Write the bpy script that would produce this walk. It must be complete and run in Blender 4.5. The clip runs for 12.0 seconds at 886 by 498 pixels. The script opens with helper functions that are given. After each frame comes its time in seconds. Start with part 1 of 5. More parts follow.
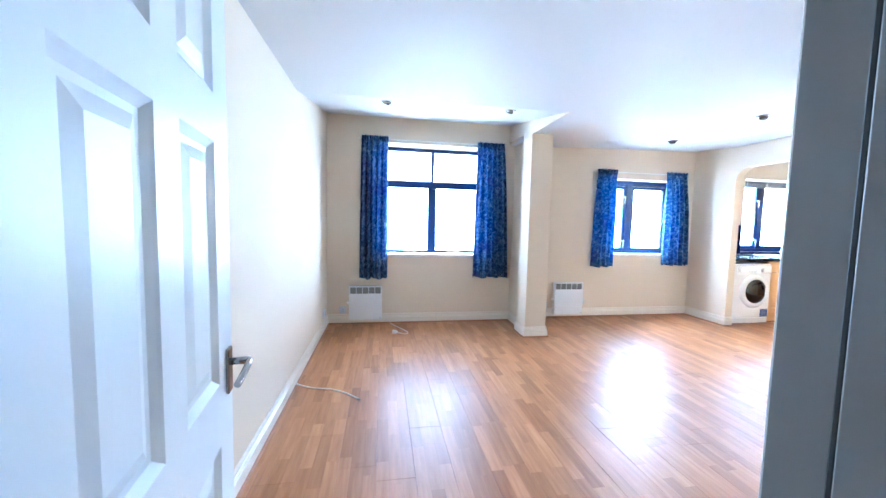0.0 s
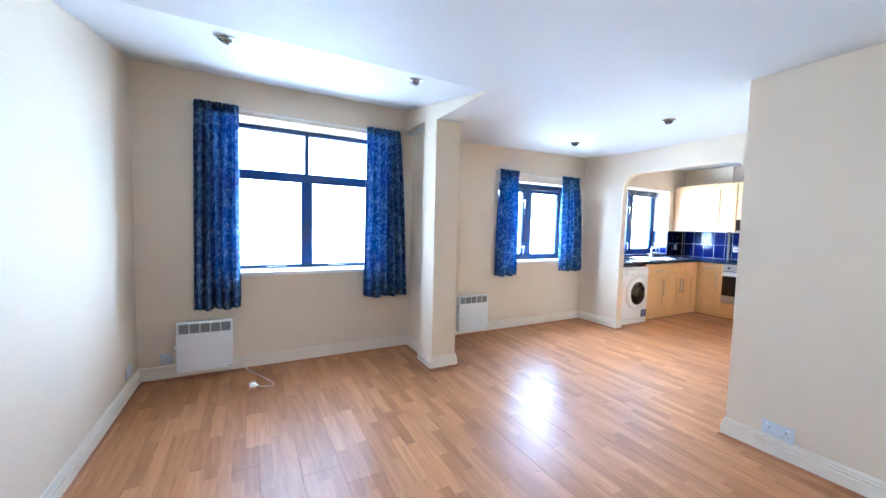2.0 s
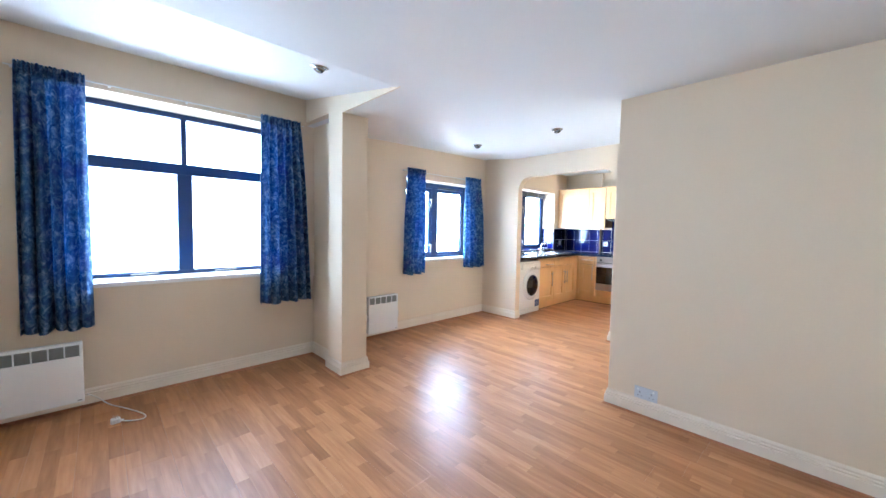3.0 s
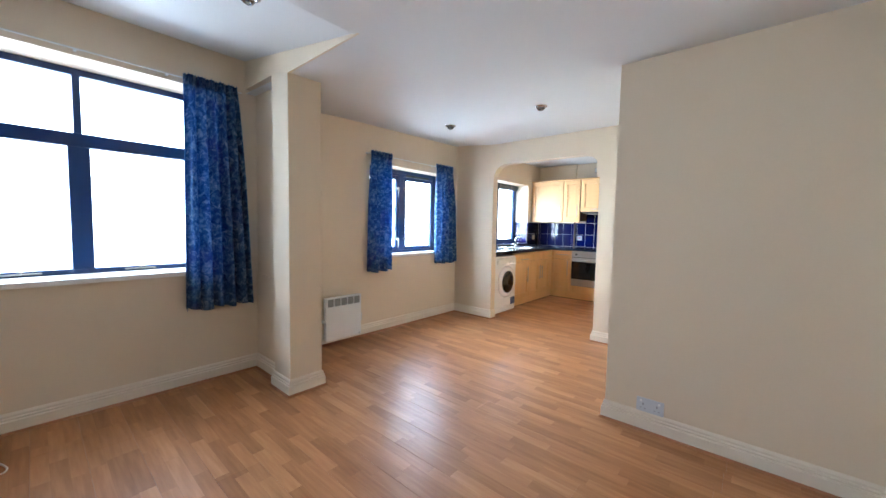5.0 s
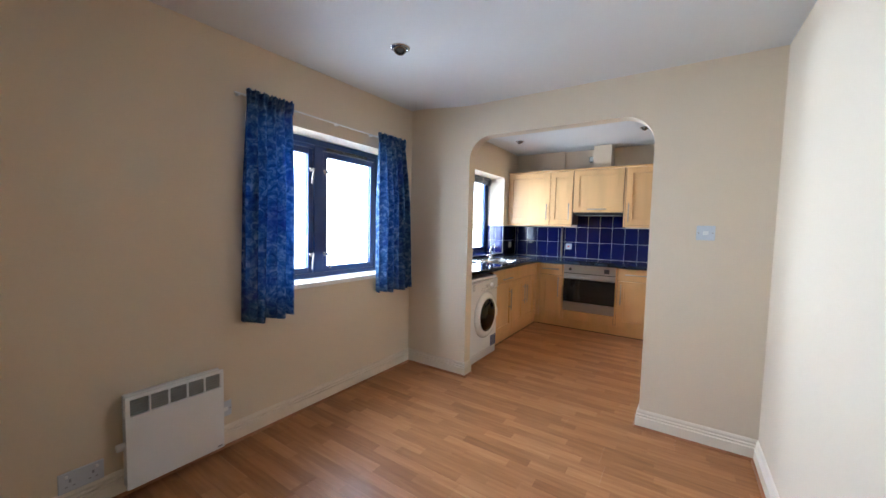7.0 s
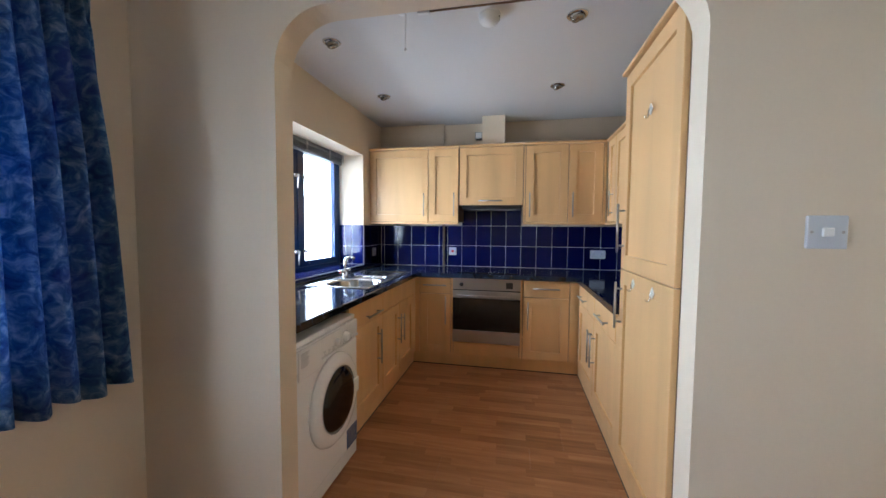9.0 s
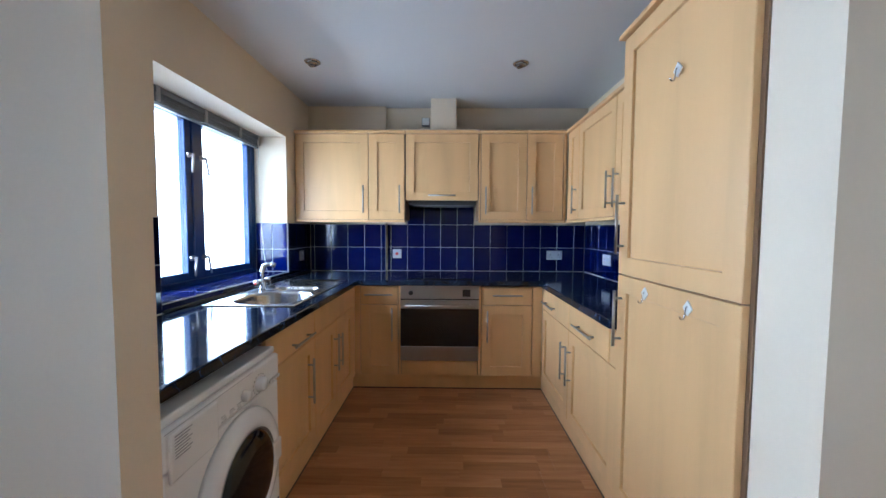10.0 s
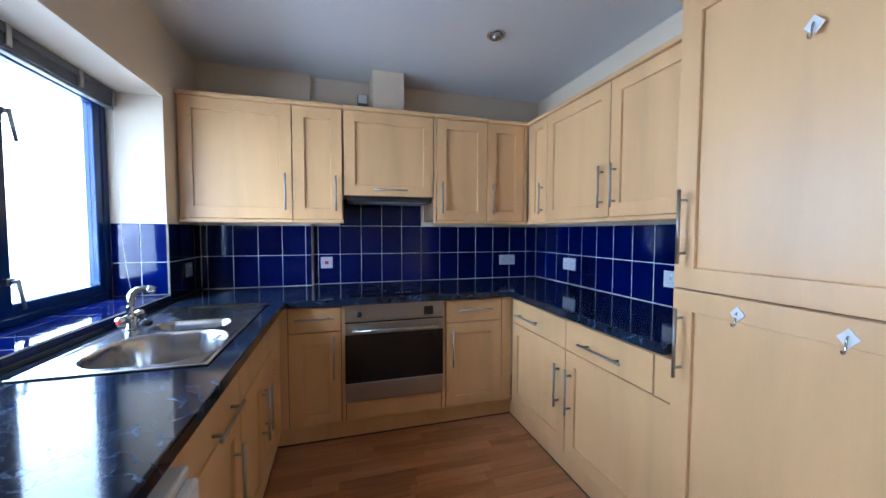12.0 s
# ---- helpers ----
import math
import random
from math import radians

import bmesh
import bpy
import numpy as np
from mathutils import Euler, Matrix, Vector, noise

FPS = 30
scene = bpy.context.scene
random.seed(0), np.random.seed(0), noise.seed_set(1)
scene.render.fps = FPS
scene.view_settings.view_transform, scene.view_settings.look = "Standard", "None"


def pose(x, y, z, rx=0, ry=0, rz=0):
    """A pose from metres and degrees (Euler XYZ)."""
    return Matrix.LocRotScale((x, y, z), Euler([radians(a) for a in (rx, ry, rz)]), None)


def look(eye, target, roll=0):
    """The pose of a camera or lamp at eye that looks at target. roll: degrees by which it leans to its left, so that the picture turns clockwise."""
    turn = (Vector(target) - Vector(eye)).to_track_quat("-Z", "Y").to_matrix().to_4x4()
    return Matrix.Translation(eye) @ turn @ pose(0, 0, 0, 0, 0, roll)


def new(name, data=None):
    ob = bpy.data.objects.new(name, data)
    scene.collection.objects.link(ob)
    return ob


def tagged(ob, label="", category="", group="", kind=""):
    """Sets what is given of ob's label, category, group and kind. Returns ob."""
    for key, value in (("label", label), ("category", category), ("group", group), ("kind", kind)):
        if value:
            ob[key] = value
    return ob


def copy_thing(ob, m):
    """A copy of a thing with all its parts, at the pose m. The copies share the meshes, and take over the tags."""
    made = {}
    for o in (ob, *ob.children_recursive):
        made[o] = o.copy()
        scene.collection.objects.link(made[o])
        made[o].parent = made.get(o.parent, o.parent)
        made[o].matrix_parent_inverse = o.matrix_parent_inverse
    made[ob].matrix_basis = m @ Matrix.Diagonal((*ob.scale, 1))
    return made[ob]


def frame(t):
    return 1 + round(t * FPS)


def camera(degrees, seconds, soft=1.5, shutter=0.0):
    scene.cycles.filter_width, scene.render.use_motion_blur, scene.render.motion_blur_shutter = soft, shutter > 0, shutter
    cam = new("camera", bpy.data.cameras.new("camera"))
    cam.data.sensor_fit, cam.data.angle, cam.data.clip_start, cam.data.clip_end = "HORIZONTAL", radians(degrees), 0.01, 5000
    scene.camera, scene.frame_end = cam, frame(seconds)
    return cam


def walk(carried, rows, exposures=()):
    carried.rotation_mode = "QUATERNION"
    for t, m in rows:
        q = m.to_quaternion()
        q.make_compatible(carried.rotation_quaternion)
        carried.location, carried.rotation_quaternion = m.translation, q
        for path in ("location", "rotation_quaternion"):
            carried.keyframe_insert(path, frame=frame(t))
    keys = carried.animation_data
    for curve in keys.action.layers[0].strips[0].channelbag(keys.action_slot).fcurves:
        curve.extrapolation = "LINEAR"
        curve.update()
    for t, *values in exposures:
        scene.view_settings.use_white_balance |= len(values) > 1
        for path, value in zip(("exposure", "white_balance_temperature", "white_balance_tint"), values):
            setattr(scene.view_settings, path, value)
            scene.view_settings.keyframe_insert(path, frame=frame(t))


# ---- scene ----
cam = camera(102.2, 12.0)
PATH = [
    (0, (0.354, 0.966, 1.269), (0.689, 2.933, 1.123), 1.3),
    (0.5, (0.386, 1.271, 1.303), (0.734, 3.234, 1.154), 1.4),
    (1, (0.439, 1.513, 1.3), (0.894, 3.456, 1.16), 1.3),
    (1.5, (0.502, 1.714, 1.308), (1.168, 3.595, 1.173), 1.3),
    (2, (0.499, 1.848, 1.31), (1.445, 3.606, 1.188), 1.4),
    (2.5, (0.472, 1.908, 1.303), (1.687, 3.492, 1.19), 1.2),
    (3, (0.462, 1.924, 1.305), (1.845, 3.364, 1.189), 1.1),
    (5, (0.772, 2.276, 1.241), (2.28, 3.583, 1.111), 1.1),
    (5.5, (1.022, 2.594, 1.262), (2.534, 3.897, 1.128), 1.2),
    (6, (1.349, 2.91, 1.292), (2.913, 4.149, 1.148), 1.0),
    (6.5, (1.734, 3.162, 1.296), (3.338, 4.35, 1.161), 1.2),
    (8.5, (3.322, 3.948, 1.299), (5.23, 4.538, 1.19), 0.7),
    (9, (3.665, 4.066, 1.299), (5.621, 4.468, 1.188), 0.4),
    (9.5, (3.929, 4.169, 1.293), (5.911, 4.42, 1.187), 0.4),
    (10, (4.134, 4.267, 1.282), (6.131, 4.295, 1.178), 0.3),
    (10.5, (4.338, 4.331, 1.259), (6.329, 4.178, 1.155), 0.2),
    (11, (4.532, 4.411, 1.266), (6.505, 4.102, 1.163), 0.2),
    (11.5, (4.656, 4.526, 1.277), (6.606, 4.091, 1.178), 0.2),
    (12, (4.709, 4.66, 1.292), (6.629, 4.107, 1.196), 0.1),
]
EXPOSURES = [(0, 2.48, 4300, 3), (0.5, 2.42, 4300, 3), (1.5, 2.23, 4350, 3), (3, 1.98, 4800, 5), (5, 1.40, 5150, 5), (6.5, 0.92, 5200, 7), (8.5, 0.36, 5250, 9), (9, 0.31, 5250, 8), (10, 0.25, 4800, 6), (11, 0.22, 4550, 6), (12, 0.17, 4650, 8)]
walk(cam, [(t, look(eye, target, roll)) for t, eye, target, roll in PATH], EXPOSURES)

# ---- light: a bright day, the sun behind the house lights the building across the street ----
world = bpy.data.worlds.new("sky")
scene.world = world
world.use_nodes = True
wn = world.node_tree.nodes
sky = wn.new("ShaderNodeTexSky")
sky.sky_type, sky.sun_disc = "NISHITA", False
sky.sun_elevation, sky.sun_rotation = radians(48), radians(200)
world.node_tree.links.new(sky.outputs[0], wn["Background"].inputs[0])
wn["Background"].inputs[1].default_value = 0.15
sun_data = bpy.data.lights.new("sun", "SUN")
sun_data.energy, sun_data.angle, sun_data.color = 5.0, radians(0.5), (1.0, 0.96, 0.9)
sun = new("sun", sun_data)
sun.matrix_basis = look((0, 0, 0), (0.342 * 0.669, 0.94 * 0.669, -0.743))

# area lamps added outside the three windows, wider than them, as stand-in skylight
for x0, x1, z0, z1, y, tilt, radiance in ((-1.80, 2.30, -0.15, 2.95, 6.66, 46, 4.7), (2.30, 5.20, -0.10, 2.66, 6.74, 54, 13.0), (4.75, 9.90, 0.0, 2.56, 6.72, 50, 10.5)):
    lamp = bpy.data.lights.new("window_light", "AREA")
    lamp.shape, lamp.size, lamp.size_y = "RECTANGLE", x1 - x0, z1 - z0
    lamp.energy, lamp.color = radiance * math.pi * (x1 - x0) * (z1 - z0), (0.92, 0.97, 1.0)
    new("window_light", lamp).matrix_basis = pose((x0 + x1) / 2, y, (z0 + z1) / 2 + 0.06, tilt - 90, 0, 0)


# ---- materials ----
def mat(name, color, rough=0.5, metal=0.0, spec=0.5, grain=0.0, scale=30.0, stretch=(1, 1, 1), bump=0.0, bump_scale=None, stain=0.0, stain_scale=1.5):
    """A painted, plastic or metal surface: two scales of variation and a fine relief."""
    m = bpy.data.materials.new(name)
    m.use_nodes = True
    nt = m.node_tree
    b = nt.nodes["Principled BSDF"]
    b.inputs["Base Color"].default_value = (*color, 1)
    b.inputs["Roughness"].default_value = rough
    b.inputs["Metallic"].default_value = metal
    b.inputs["Specular IOR Level"].default_value = spec
    geo = nt.nodes.new("ShaderNodeNewGeometry")
    mp = nt.nodes.new("ShaderNodeMapping")
    mp.inputs["Scale"].default_value = stretch
    nt.links.new(geo.outputs["Position"], mp.inputs["Vector"])
    if grain or stain:
        n1 = nt.nodes.new("ShaderNodeTexNoise")
        n1.inputs["Scale"].default_value, n1.inputs["Detail"].default_value = scale, 4
        nt.links.new(mp.outputs[0], n1.inputs["Vector"])
        n2 = nt.nodes.new("ShaderNodeTexNoise")
        n2.inputs["Scale"].default_value, n2.inputs["Detail"].default_value = stain_scale, 3
        nt.links.new(geo.outputs["Position"], n2.inputs["Vector"])
        a = nt.nodes.new("ShaderNodeMath")
        a.operation = "MULTIPLY_ADD"
        nt.links.new(n1.outputs[0], a.inputs[0])
        a.inputs[1].default_value, a.inputs[2].default_value = 2 * grain, 1 - grain
        s = nt.nodes.new("ShaderNodeMath")
        s.operation = "MULTIPLY_ADD"
        nt.links.new(n2.outputs[0], s.inputs[0])
        s.inputs[1].default_value, s.inputs[2].default_value = 2 * stain, 1 - stain
        p = nt.nodes.new("ShaderNodeMath")
        p.operation = "MULTIPLY"
        nt.links.new(a.outputs[0], p.inputs[0])
        nt.links.new(s.outputs[0], p.inputs[1])
        v = nt.nodes.new("ShaderNodeVectorMath")
        v.operation = "SCALE"
        v.inputs[0].default_value = color
        nt.links.new(p.outputs[0], v.inputs["Scale"])
        nt.links.new(v.outputs[0], b.inputs["Base Color"])
        r = nt.nodes.new("ShaderNodeMath")
        r.operation = "MULTIPLY_ADD"
        nt.links.new(n2.outputs[0], r.inputs[0])
        r.inputs[1].default_value, r.inputs[2].default_value = 0.3 * rough, 0.85 * rough
        nt.links.new(r.outputs[0], b.inputs["Roughness"])
    if bump:
        nb = nt.nodes.new("ShaderNodeTexNoise")
        nb.inputs["Scale"].default_value, nb.inputs["Detail"].default_value = bump_scale or scale, 5
        nt.links.new(mp.outputs[0], nb.inputs["Vector"])
        bu = nt.nodes.new("ShaderNodeBump")
        bu.inputs["Strength"].default_value, bu.inputs["Distance"].default_value = bump, 0.002
        nt.links.new(nb.outputs[0], bu.inputs["Height"])
        nt.links.new(bu.outputs[0], b.inputs["Normal"])
    return m


def math_node(nt, op, a, b=None, c=None):
    n = nt.nodes.new("ShaderNodeMath")
    n.operation = op
    for k, v in enumerate((a, b, c)):
        if v is None:
            continue
        if isinstance(v, (int, float)):
            n.inputs[k].default_value = v
        else:
            nt.links.new(v, n.inputs[k])
    return n.outputs[0]


def ramp(nt, fac, stops):
    r = nt.nodes.new("ShaderNodeValToRGB")
    while len(r.color_ramp.elements) < len(stops):
        r.color_ramp.elements.new(0.5)
    for e, (pos, col) in zip(r.color_ramp.elements, stops):
        e.position, e.color = pos, (*col, 1)
    nt.links.new(fac, r.inputs[0])
    return r.outputs[0]


def laminate_material():
    """Three-strip laminate: strips 65 mm wide along y, each of its own tone, with grain and a satin lacquer."""
    m = bpy.data.materials.new("oak_laminate")
    m.use_nodes = True
    nt = m.node_tree
    b = nt.nodes["Principled BSDF"]
    geo = nt.nodes.new("ShaderNodeNewGeometry")
    sep = nt.nodes.new("ShaderNodeSeparateXYZ")
    nt.links.new(geo.outputs["Position"], sep.inputs[0])
    row = math_node(nt, "FLOOR", math_node(nt, "DIVIDE", math_node(nt, "ADD", sep.outputs[0], 10.0), 0.065))
    wn1 = nt.nodes.new("ShaderNodeTexWhiteNoise")
    wn1.noise_dimensions = "1D"
    nt.links.new(row, wn1.inputs["W"])
    along = math_node(nt, "DIVIDE", math_node(nt, "MULTIPLY_ADD", wn1.outputs[0], 3.0, sep.outputs[1]), 0.41)
    seg = math_node(nt, "FLOOR", along)
    wn2 = nt.nodes.new("ShaderNodeTexWhiteNoise")
    wn2.noise_dimensions = "2D"
    cx = nt.nodes.new("ShaderNodeCombineXYZ")
    nt.links.new(row, cx.inputs[0])
    nt.links.new(seg, cx.inputs[1])
    nt.links.new(cx.outputs[0], wn2.inputs["Vector"])
    oi = nt.nodes.new("ShaderNodeObjectInfo")
    mp = nt.nodes.new("ShaderNodeMapping")
    mp.inputs["Scale"].default_value = (42, 3.6, 1)
    nt.links.new(geo.outputs["Position"], mp.inputs["Vector"])
    off = nt.nodes.new("ShaderNodeVectorMath")
    off.operation = "MULTIPLY_ADD"
    off.inputs[1].default_value = (40, 40, 40)
    nt.links.new(wn2.outputs["Color"], off.inputs[0])
    nt.links.new(mp.outputs[0], off.inputs[2])
    gr = nt.nodes.new("ShaderNodeTexNoise")
    gr.inputs["Scale"].default_value, gr.inputs["Detail"].default_value, gr.inputs["Distortion"].default_value = 1.0, 6, 0.0
    nt.links.new(off.outputs[0], gr.inputs["Vector"])
    tone = math_node(nt, "ADD", math_node(nt, "MULTIPLY_ADD", wn2.outputs[0], 0.44, 0.09), math_node(nt, "MULTIPLY_ADD", gr.outputs[0], 0.80, -0.20))
    tone = math_node(nt, "MULTIPLY_ADD", oi.outputs["Random"], 0.14, math_node(nt, "SUBTRACT", tone, 0.07))
    col = ramp(nt, tone, [(0.0, (0.22, 0.086, 0.031)), (0.35, (0.335, 0.145, 0.054)), (0.65, (0.44, 0.205, 0.082)), (1.0, (0.57, 0.295, 0.135))])
    # fine dark joint lines between the strips
    fx = math_node(nt, "FRACT", math_node(nt, "DIVIDE", math_node(nt, "ADD", sep.outputs[0], 10.0), 0.065))
    ex = math_node(nt, "LESS_THAN", math_node(nt, "SUBTRACT", 0.5, math_node(nt, "ABSOLUTE", math_node(nt, "SUBTRACT", fx, 0.5))), 0.012)
    fy = math_node(nt, "FRACT", along)
    ey = math_node(nt, "LESS_THAN", math_node(nt, "SUBTRACT", 0.5, math_node(nt, "ABSOLUTE", math_node(nt, "SUBTRACT", fy, 0.5))), 0.002)
    edge = math_node(nt, "MULTIPLY", math_node(nt, "MAXIMUM", ex, ey), 0.16)
    mx = nt.nodes.new("ShaderNodeMix")
    mx.data_type = "RGBA"
    nt.links.new(edge, mx.inputs[0])
    nt.links.new(col, mx.inputs[6])
    mx.inputs[7].default_value = (0.10, 0.05, 0.025, 1)
    nt.links.new(mx.outputs[2], b.inputs["Base Color"])
    wear = nt.nodes.new("ShaderNodeTexNoise")
    wear.inputs["Scale"].default_value, wear.inputs["Detail"].default_value = 2.2, 5
    nt.links.new(geo.outputs["Position"], wear.inputs["Vector"])
    nt.links.new(math_node(nt, "MULTIPLY_ADD", wear.outputs[0], 0.22, 0.27), b.inputs["Roughness"])
    b.inputs["Specular IOR Level"].default_value = 0.26
    bu = nt.nodes.new("ShaderNodeBump")
    bu.inputs["Strength"].default_value, bu.inputs["Distance"].default_value = 0.12, 0.001
    nt.links.new(gr.outputs[0], bu.inputs["Height"])
    nt.links.new(bu.outputs[0], b.inputs["Normal"])
    return m


def maple_material(name, tint):
    """Maple-effect foil with faint vertical figure."""
    m = bpy.data.materials.new(name)
    m.use_nodes = True
    nt = m.node_tree
    b = nt.nodes["Principled BSDF"]
    geo = nt.nodes.new("ShaderNodeNewGeometry")
    oi = nt.nodes.new("ShaderNodeObjectInfo")
    off = nt.nodes.new("ShaderNodeVectorMath")
    off.operation = "ADD"
    nt.links.new(geo.outputs["Position"], off.inputs[0])
    nt.links.new(oi.outputs["Random"], off.inputs[1])
    mp = nt.nodes.new("ShaderNodeMapping")
    mp.inputs["Scale"].default_value = (6, 6, 0.8)
    nt.links.new(off.outputs[0], mp.inputs["Vector"])
    n1 = nt.nodes.new("ShaderNodeTexNoise")
    n1.inputs["Scale"].default_value, n1.inputs["Detail"].default_value, n1.inputs["Distortion"].default_value = 1.0, 5, 0.4
    nt.links.new(mp.outputs[0], n1.inputs["Vector"])
    mp2 = nt.nodes.new("ShaderNodeMapping")
    mp2.inputs["Scale"].default_value = (160, 160, 6)
    nt.links.new(off.outputs[0], mp2.inputs["Vector"])
    n2 = nt.nodes.new("ShaderNodeTexNoise")
    n2.inputs["Scale"].default_value, n2.inputs["Detail"].default_value = 1.0, 3
    nt.links.new(mp2.outputs[0], n2.inputs["Vector"])
    tone = math_node(nt, "MULTIPLY_ADD", n2.outputs[0], 0.07, math_node(nt, "MULTIPLY", n1.outputs[0], 0.93))
    lo, hi = [c * 0.86 for c in tint], [min(1, c * 1.08) for c in tint]
    nt.links.new(ramp(nt, tone, [(0.25, lo), (0.5, tint), (0.75, hi)]), b.inputs["Base Color"])
    b.inputs["Roughness"].default_value = 0.36
    bu = nt.nodes.new("ShaderNodeBump")
    bu.inputs["Strength"].default_value, bu.inputs["Distance"].default_value = 0.06, 0.001
    nt.links.new(n2.outputs[0], bu.inputs["Height"])
    nt.links.new(bu.outputs[0], b.inputs["Normal"])
    return m


def worktop_material():
    """Dark blue-black marbled laminate with pale broken veins, high gloss."""
    m = bpy.data.materials.new("marbled_laminate")
    m.use_nodes = True
    nt = m.node_tree
    b = nt.nodes["Principled BSDF"]
    geo = nt.nodes.new("ShaderNodeNewGeometry")
    n0 = nt.nodes.new("ShaderNodeTexNoise")
    n0.inputs["Scale"].default_value, n0.inputs["Detail"].default_value, n0.inputs["Distortion"].default_value = 7.0, 8, 1.4
    nt.links.new(geo.outputs["Position"], n0.inputs["Vector"])
    vein = math_node(nt, "ABSOLUTE", math_node(nt, "SUBTRACT", n0.outputs[0], 0.52))
    n1 = nt.nodes.new("ShaderNodeTexNoise")
    n1.inputs["Scale"].default_value, n1.inputs["Detail"].default_value = 22.0, 5
    nt.links.new(geo.outputs["Position"], n1.inputs["Vector"])
    vein = math_node(nt, "ADD", vein, math_node(nt, "MULTIPLY", math_node(nt, "SUBTRACT", 0.62, n1.outputs[0]), 0.06))
    nt.links.new(ramp(nt, vein, [(0.0, (0.10, 0.14, 0.21)), (0.018, (0.014, 0.022, 0.045)), (0.2, (0.005, 0.007, 0.014))]), b.inputs["Base Color"])
    b.inputs["Roughness"].default_value = 0.09
    n2 = nt.nodes.new("ShaderNodeTexNoise")
    n2.inputs["Scale"].default_value, n2.inputs["Detail"].default_value = 9.0, 2
    nt.links.new(geo.outputs["Position"], n2.inputs["Vector"])
    bu = nt.nodes.new("ShaderNodeBump")
    bu.inputs["Strength"].default_value, bu.inputs["Distance"].default_value = 0.12, 0.002
    nt.links.new(n2.outputs[0], bu.inputs["Height"])
    nt.links.new(bu.outputs[0], b.inputs["Normal"])
    return m


def curtain_material():
    """Printed cotton: mid blue with a lighter batik marbling and violet streaks; a little light comes through."""
    m = bpy.data.materials.new("printed_cotton")
    m.use_nodes = True
    nt = m.node_tree
    b = nt.nodes["Principled BSDF"]
    geo = nt.nodes.new("ShaderNodeNewGeometry")
    mp = nt.nodes.new("ShaderNodeMapping")
    mp.inputs["Scale"].default_value = (1, 0.4, 0.7)
    nt.links.new(geo.outputs["Position"], mp.inputs["Vector"])
    n0 = nt.nodes.new("ShaderNodeTexNoise")
    n0.inputs["Scale"].default_value, n0.inputs["Detail"].default_value, n0.inputs["Roughness"].default_value, n0.inputs["Distortion"].default_value = 34.0, 6, 0.6, 0.9
    nt.links.new(mp.outputs[0], n0.inputs["Vector"])
    c1 = ramp(nt, n0.outputs[0], [(0.30, (0.030, 0.068, 0.185)), (0.47, (0.068, 0.15, 0.315)), (0.55, (0.14, 0.245, 0.42)), (0.62, (0.27, 0.37, 0.52)), (0.72, (0.45, 0.53, 0.65))])
    n1 = nt.nodes.new("ShaderNodeTexNoise")
    n1.inputs["Scale"].default_value, n1.inputs["Detail"].default_value = 4.5, 2
    nt.links.new(geo.outputs["Position"], n1.inputs["Vector"])
    mx = nt.nodes.new("ShaderNodeMix")
    mx.data_type = "RGBA"
    nt.links.new(ramp(nt, n1.outputs[0], [(0.55, (0, 0, 0)), (0.75, (0.6, 0.6, 0.6))]), mx.inputs[0])
    nt.links.new(c1, mx.inputs[6])
    mx.inputs[7].default_value = (0.07, 0.07, 0.28, 1)
    nt.links.new(mx.outputs[2], b.inputs["Base Color"])
    b.inputs["Roughness"].default_value = 0.85
    b.inputs["Specular IOR Level"].default_value = 0.2
    wv = nt.nodes.new("ShaderNodeTexNoise")
    wv.inputs["Scale"].default_value = 500
    bu = nt.nodes.new("ShaderNodeBump")
    bu.inputs["Strength"].default_value, bu.inputs["Distance"].default_value = 0.2, 0.001
    nt.links.new(geo.outputs["Position"], wv.inputs["Vector"])
    nt.links.new(wv.outputs[0], bu.inputs["Height"])
    nt.links.new(bu.outputs[0], b.inputs["Normal"])
    tr = nt.nodes.new("ShaderNodeBsdfTranslucent")
    nt.links.new(mx.outputs[2], tr.inputs[0])
    ms = nt.nodes.new("ShaderNodeMixShader")
    ms.inputs[0].default_value = 0.55
    nt.links.new(b.outputs[0], ms.inputs[1])
    nt.links.new(tr.outputs[0], ms.inputs[2])
    nt.links.new(ms.outputs[0], nt.nodes["Material Output"].inputs[0])
    return m


def glass_material(name, color=(1, 1, 1), rough=0.0):
    m = bpy.data.materials.new(name)
    m.use_nodes = True
    b = m.node_tree.nodes["Principled BSDF"]
    b.inputs["Base Color"].default_value = (*color, 1)
    b.inputs["Roughness"].default_value = rough
    b.inputs["IOR"].default_value = 1.45
    b.inputs["Transmission Weight"].default_value = 1.0
    return m


def tile_material():
    """Cobalt glazed tile, each one a slightly different depth of blue."""
    m = bpy.data.materials.new("cobalt_glaze")
    m.use_nodes = True
    nt = m.node_tree
    b = nt.nodes["Principled BSDF"]
    oi = nt.nodes.new("ShaderNodeObjectInfo")
    nt.links.new(ramp(nt, oi.outputs["Random"], [(0, (0.0009, 0.0022, 0.034)), (1, (0.0015, 0.0045, 0.064))]), b.inputs["Base Color"])
    b.inputs["Specular IOR Level"].default_value = 0.35
    b.inputs["Roughness"].default_value = 0.07
    geo = nt.nodes.new("ShaderNodeNewGeometry")
    n = nt.nodes.new("ShaderNodeTexNoise")
    n.inputs["Scale"].default_value, n.inputs["Detail"].default_value = 14, 2
    nt.links.new(geo.outputs["Position"], n.inputs["Vector"])
    bu = nt.nodes.new("ShaderNodeBump")
    bu.inputs["Strength"].default_value, bu.inputs["Distance"].default_value = 0.25, 0.002
    nt.links.new(n.outputs[0], bu.inputs["Height"])
    nt.links.new(bu.outputs[0], b.inputs["Normal"])
    return m


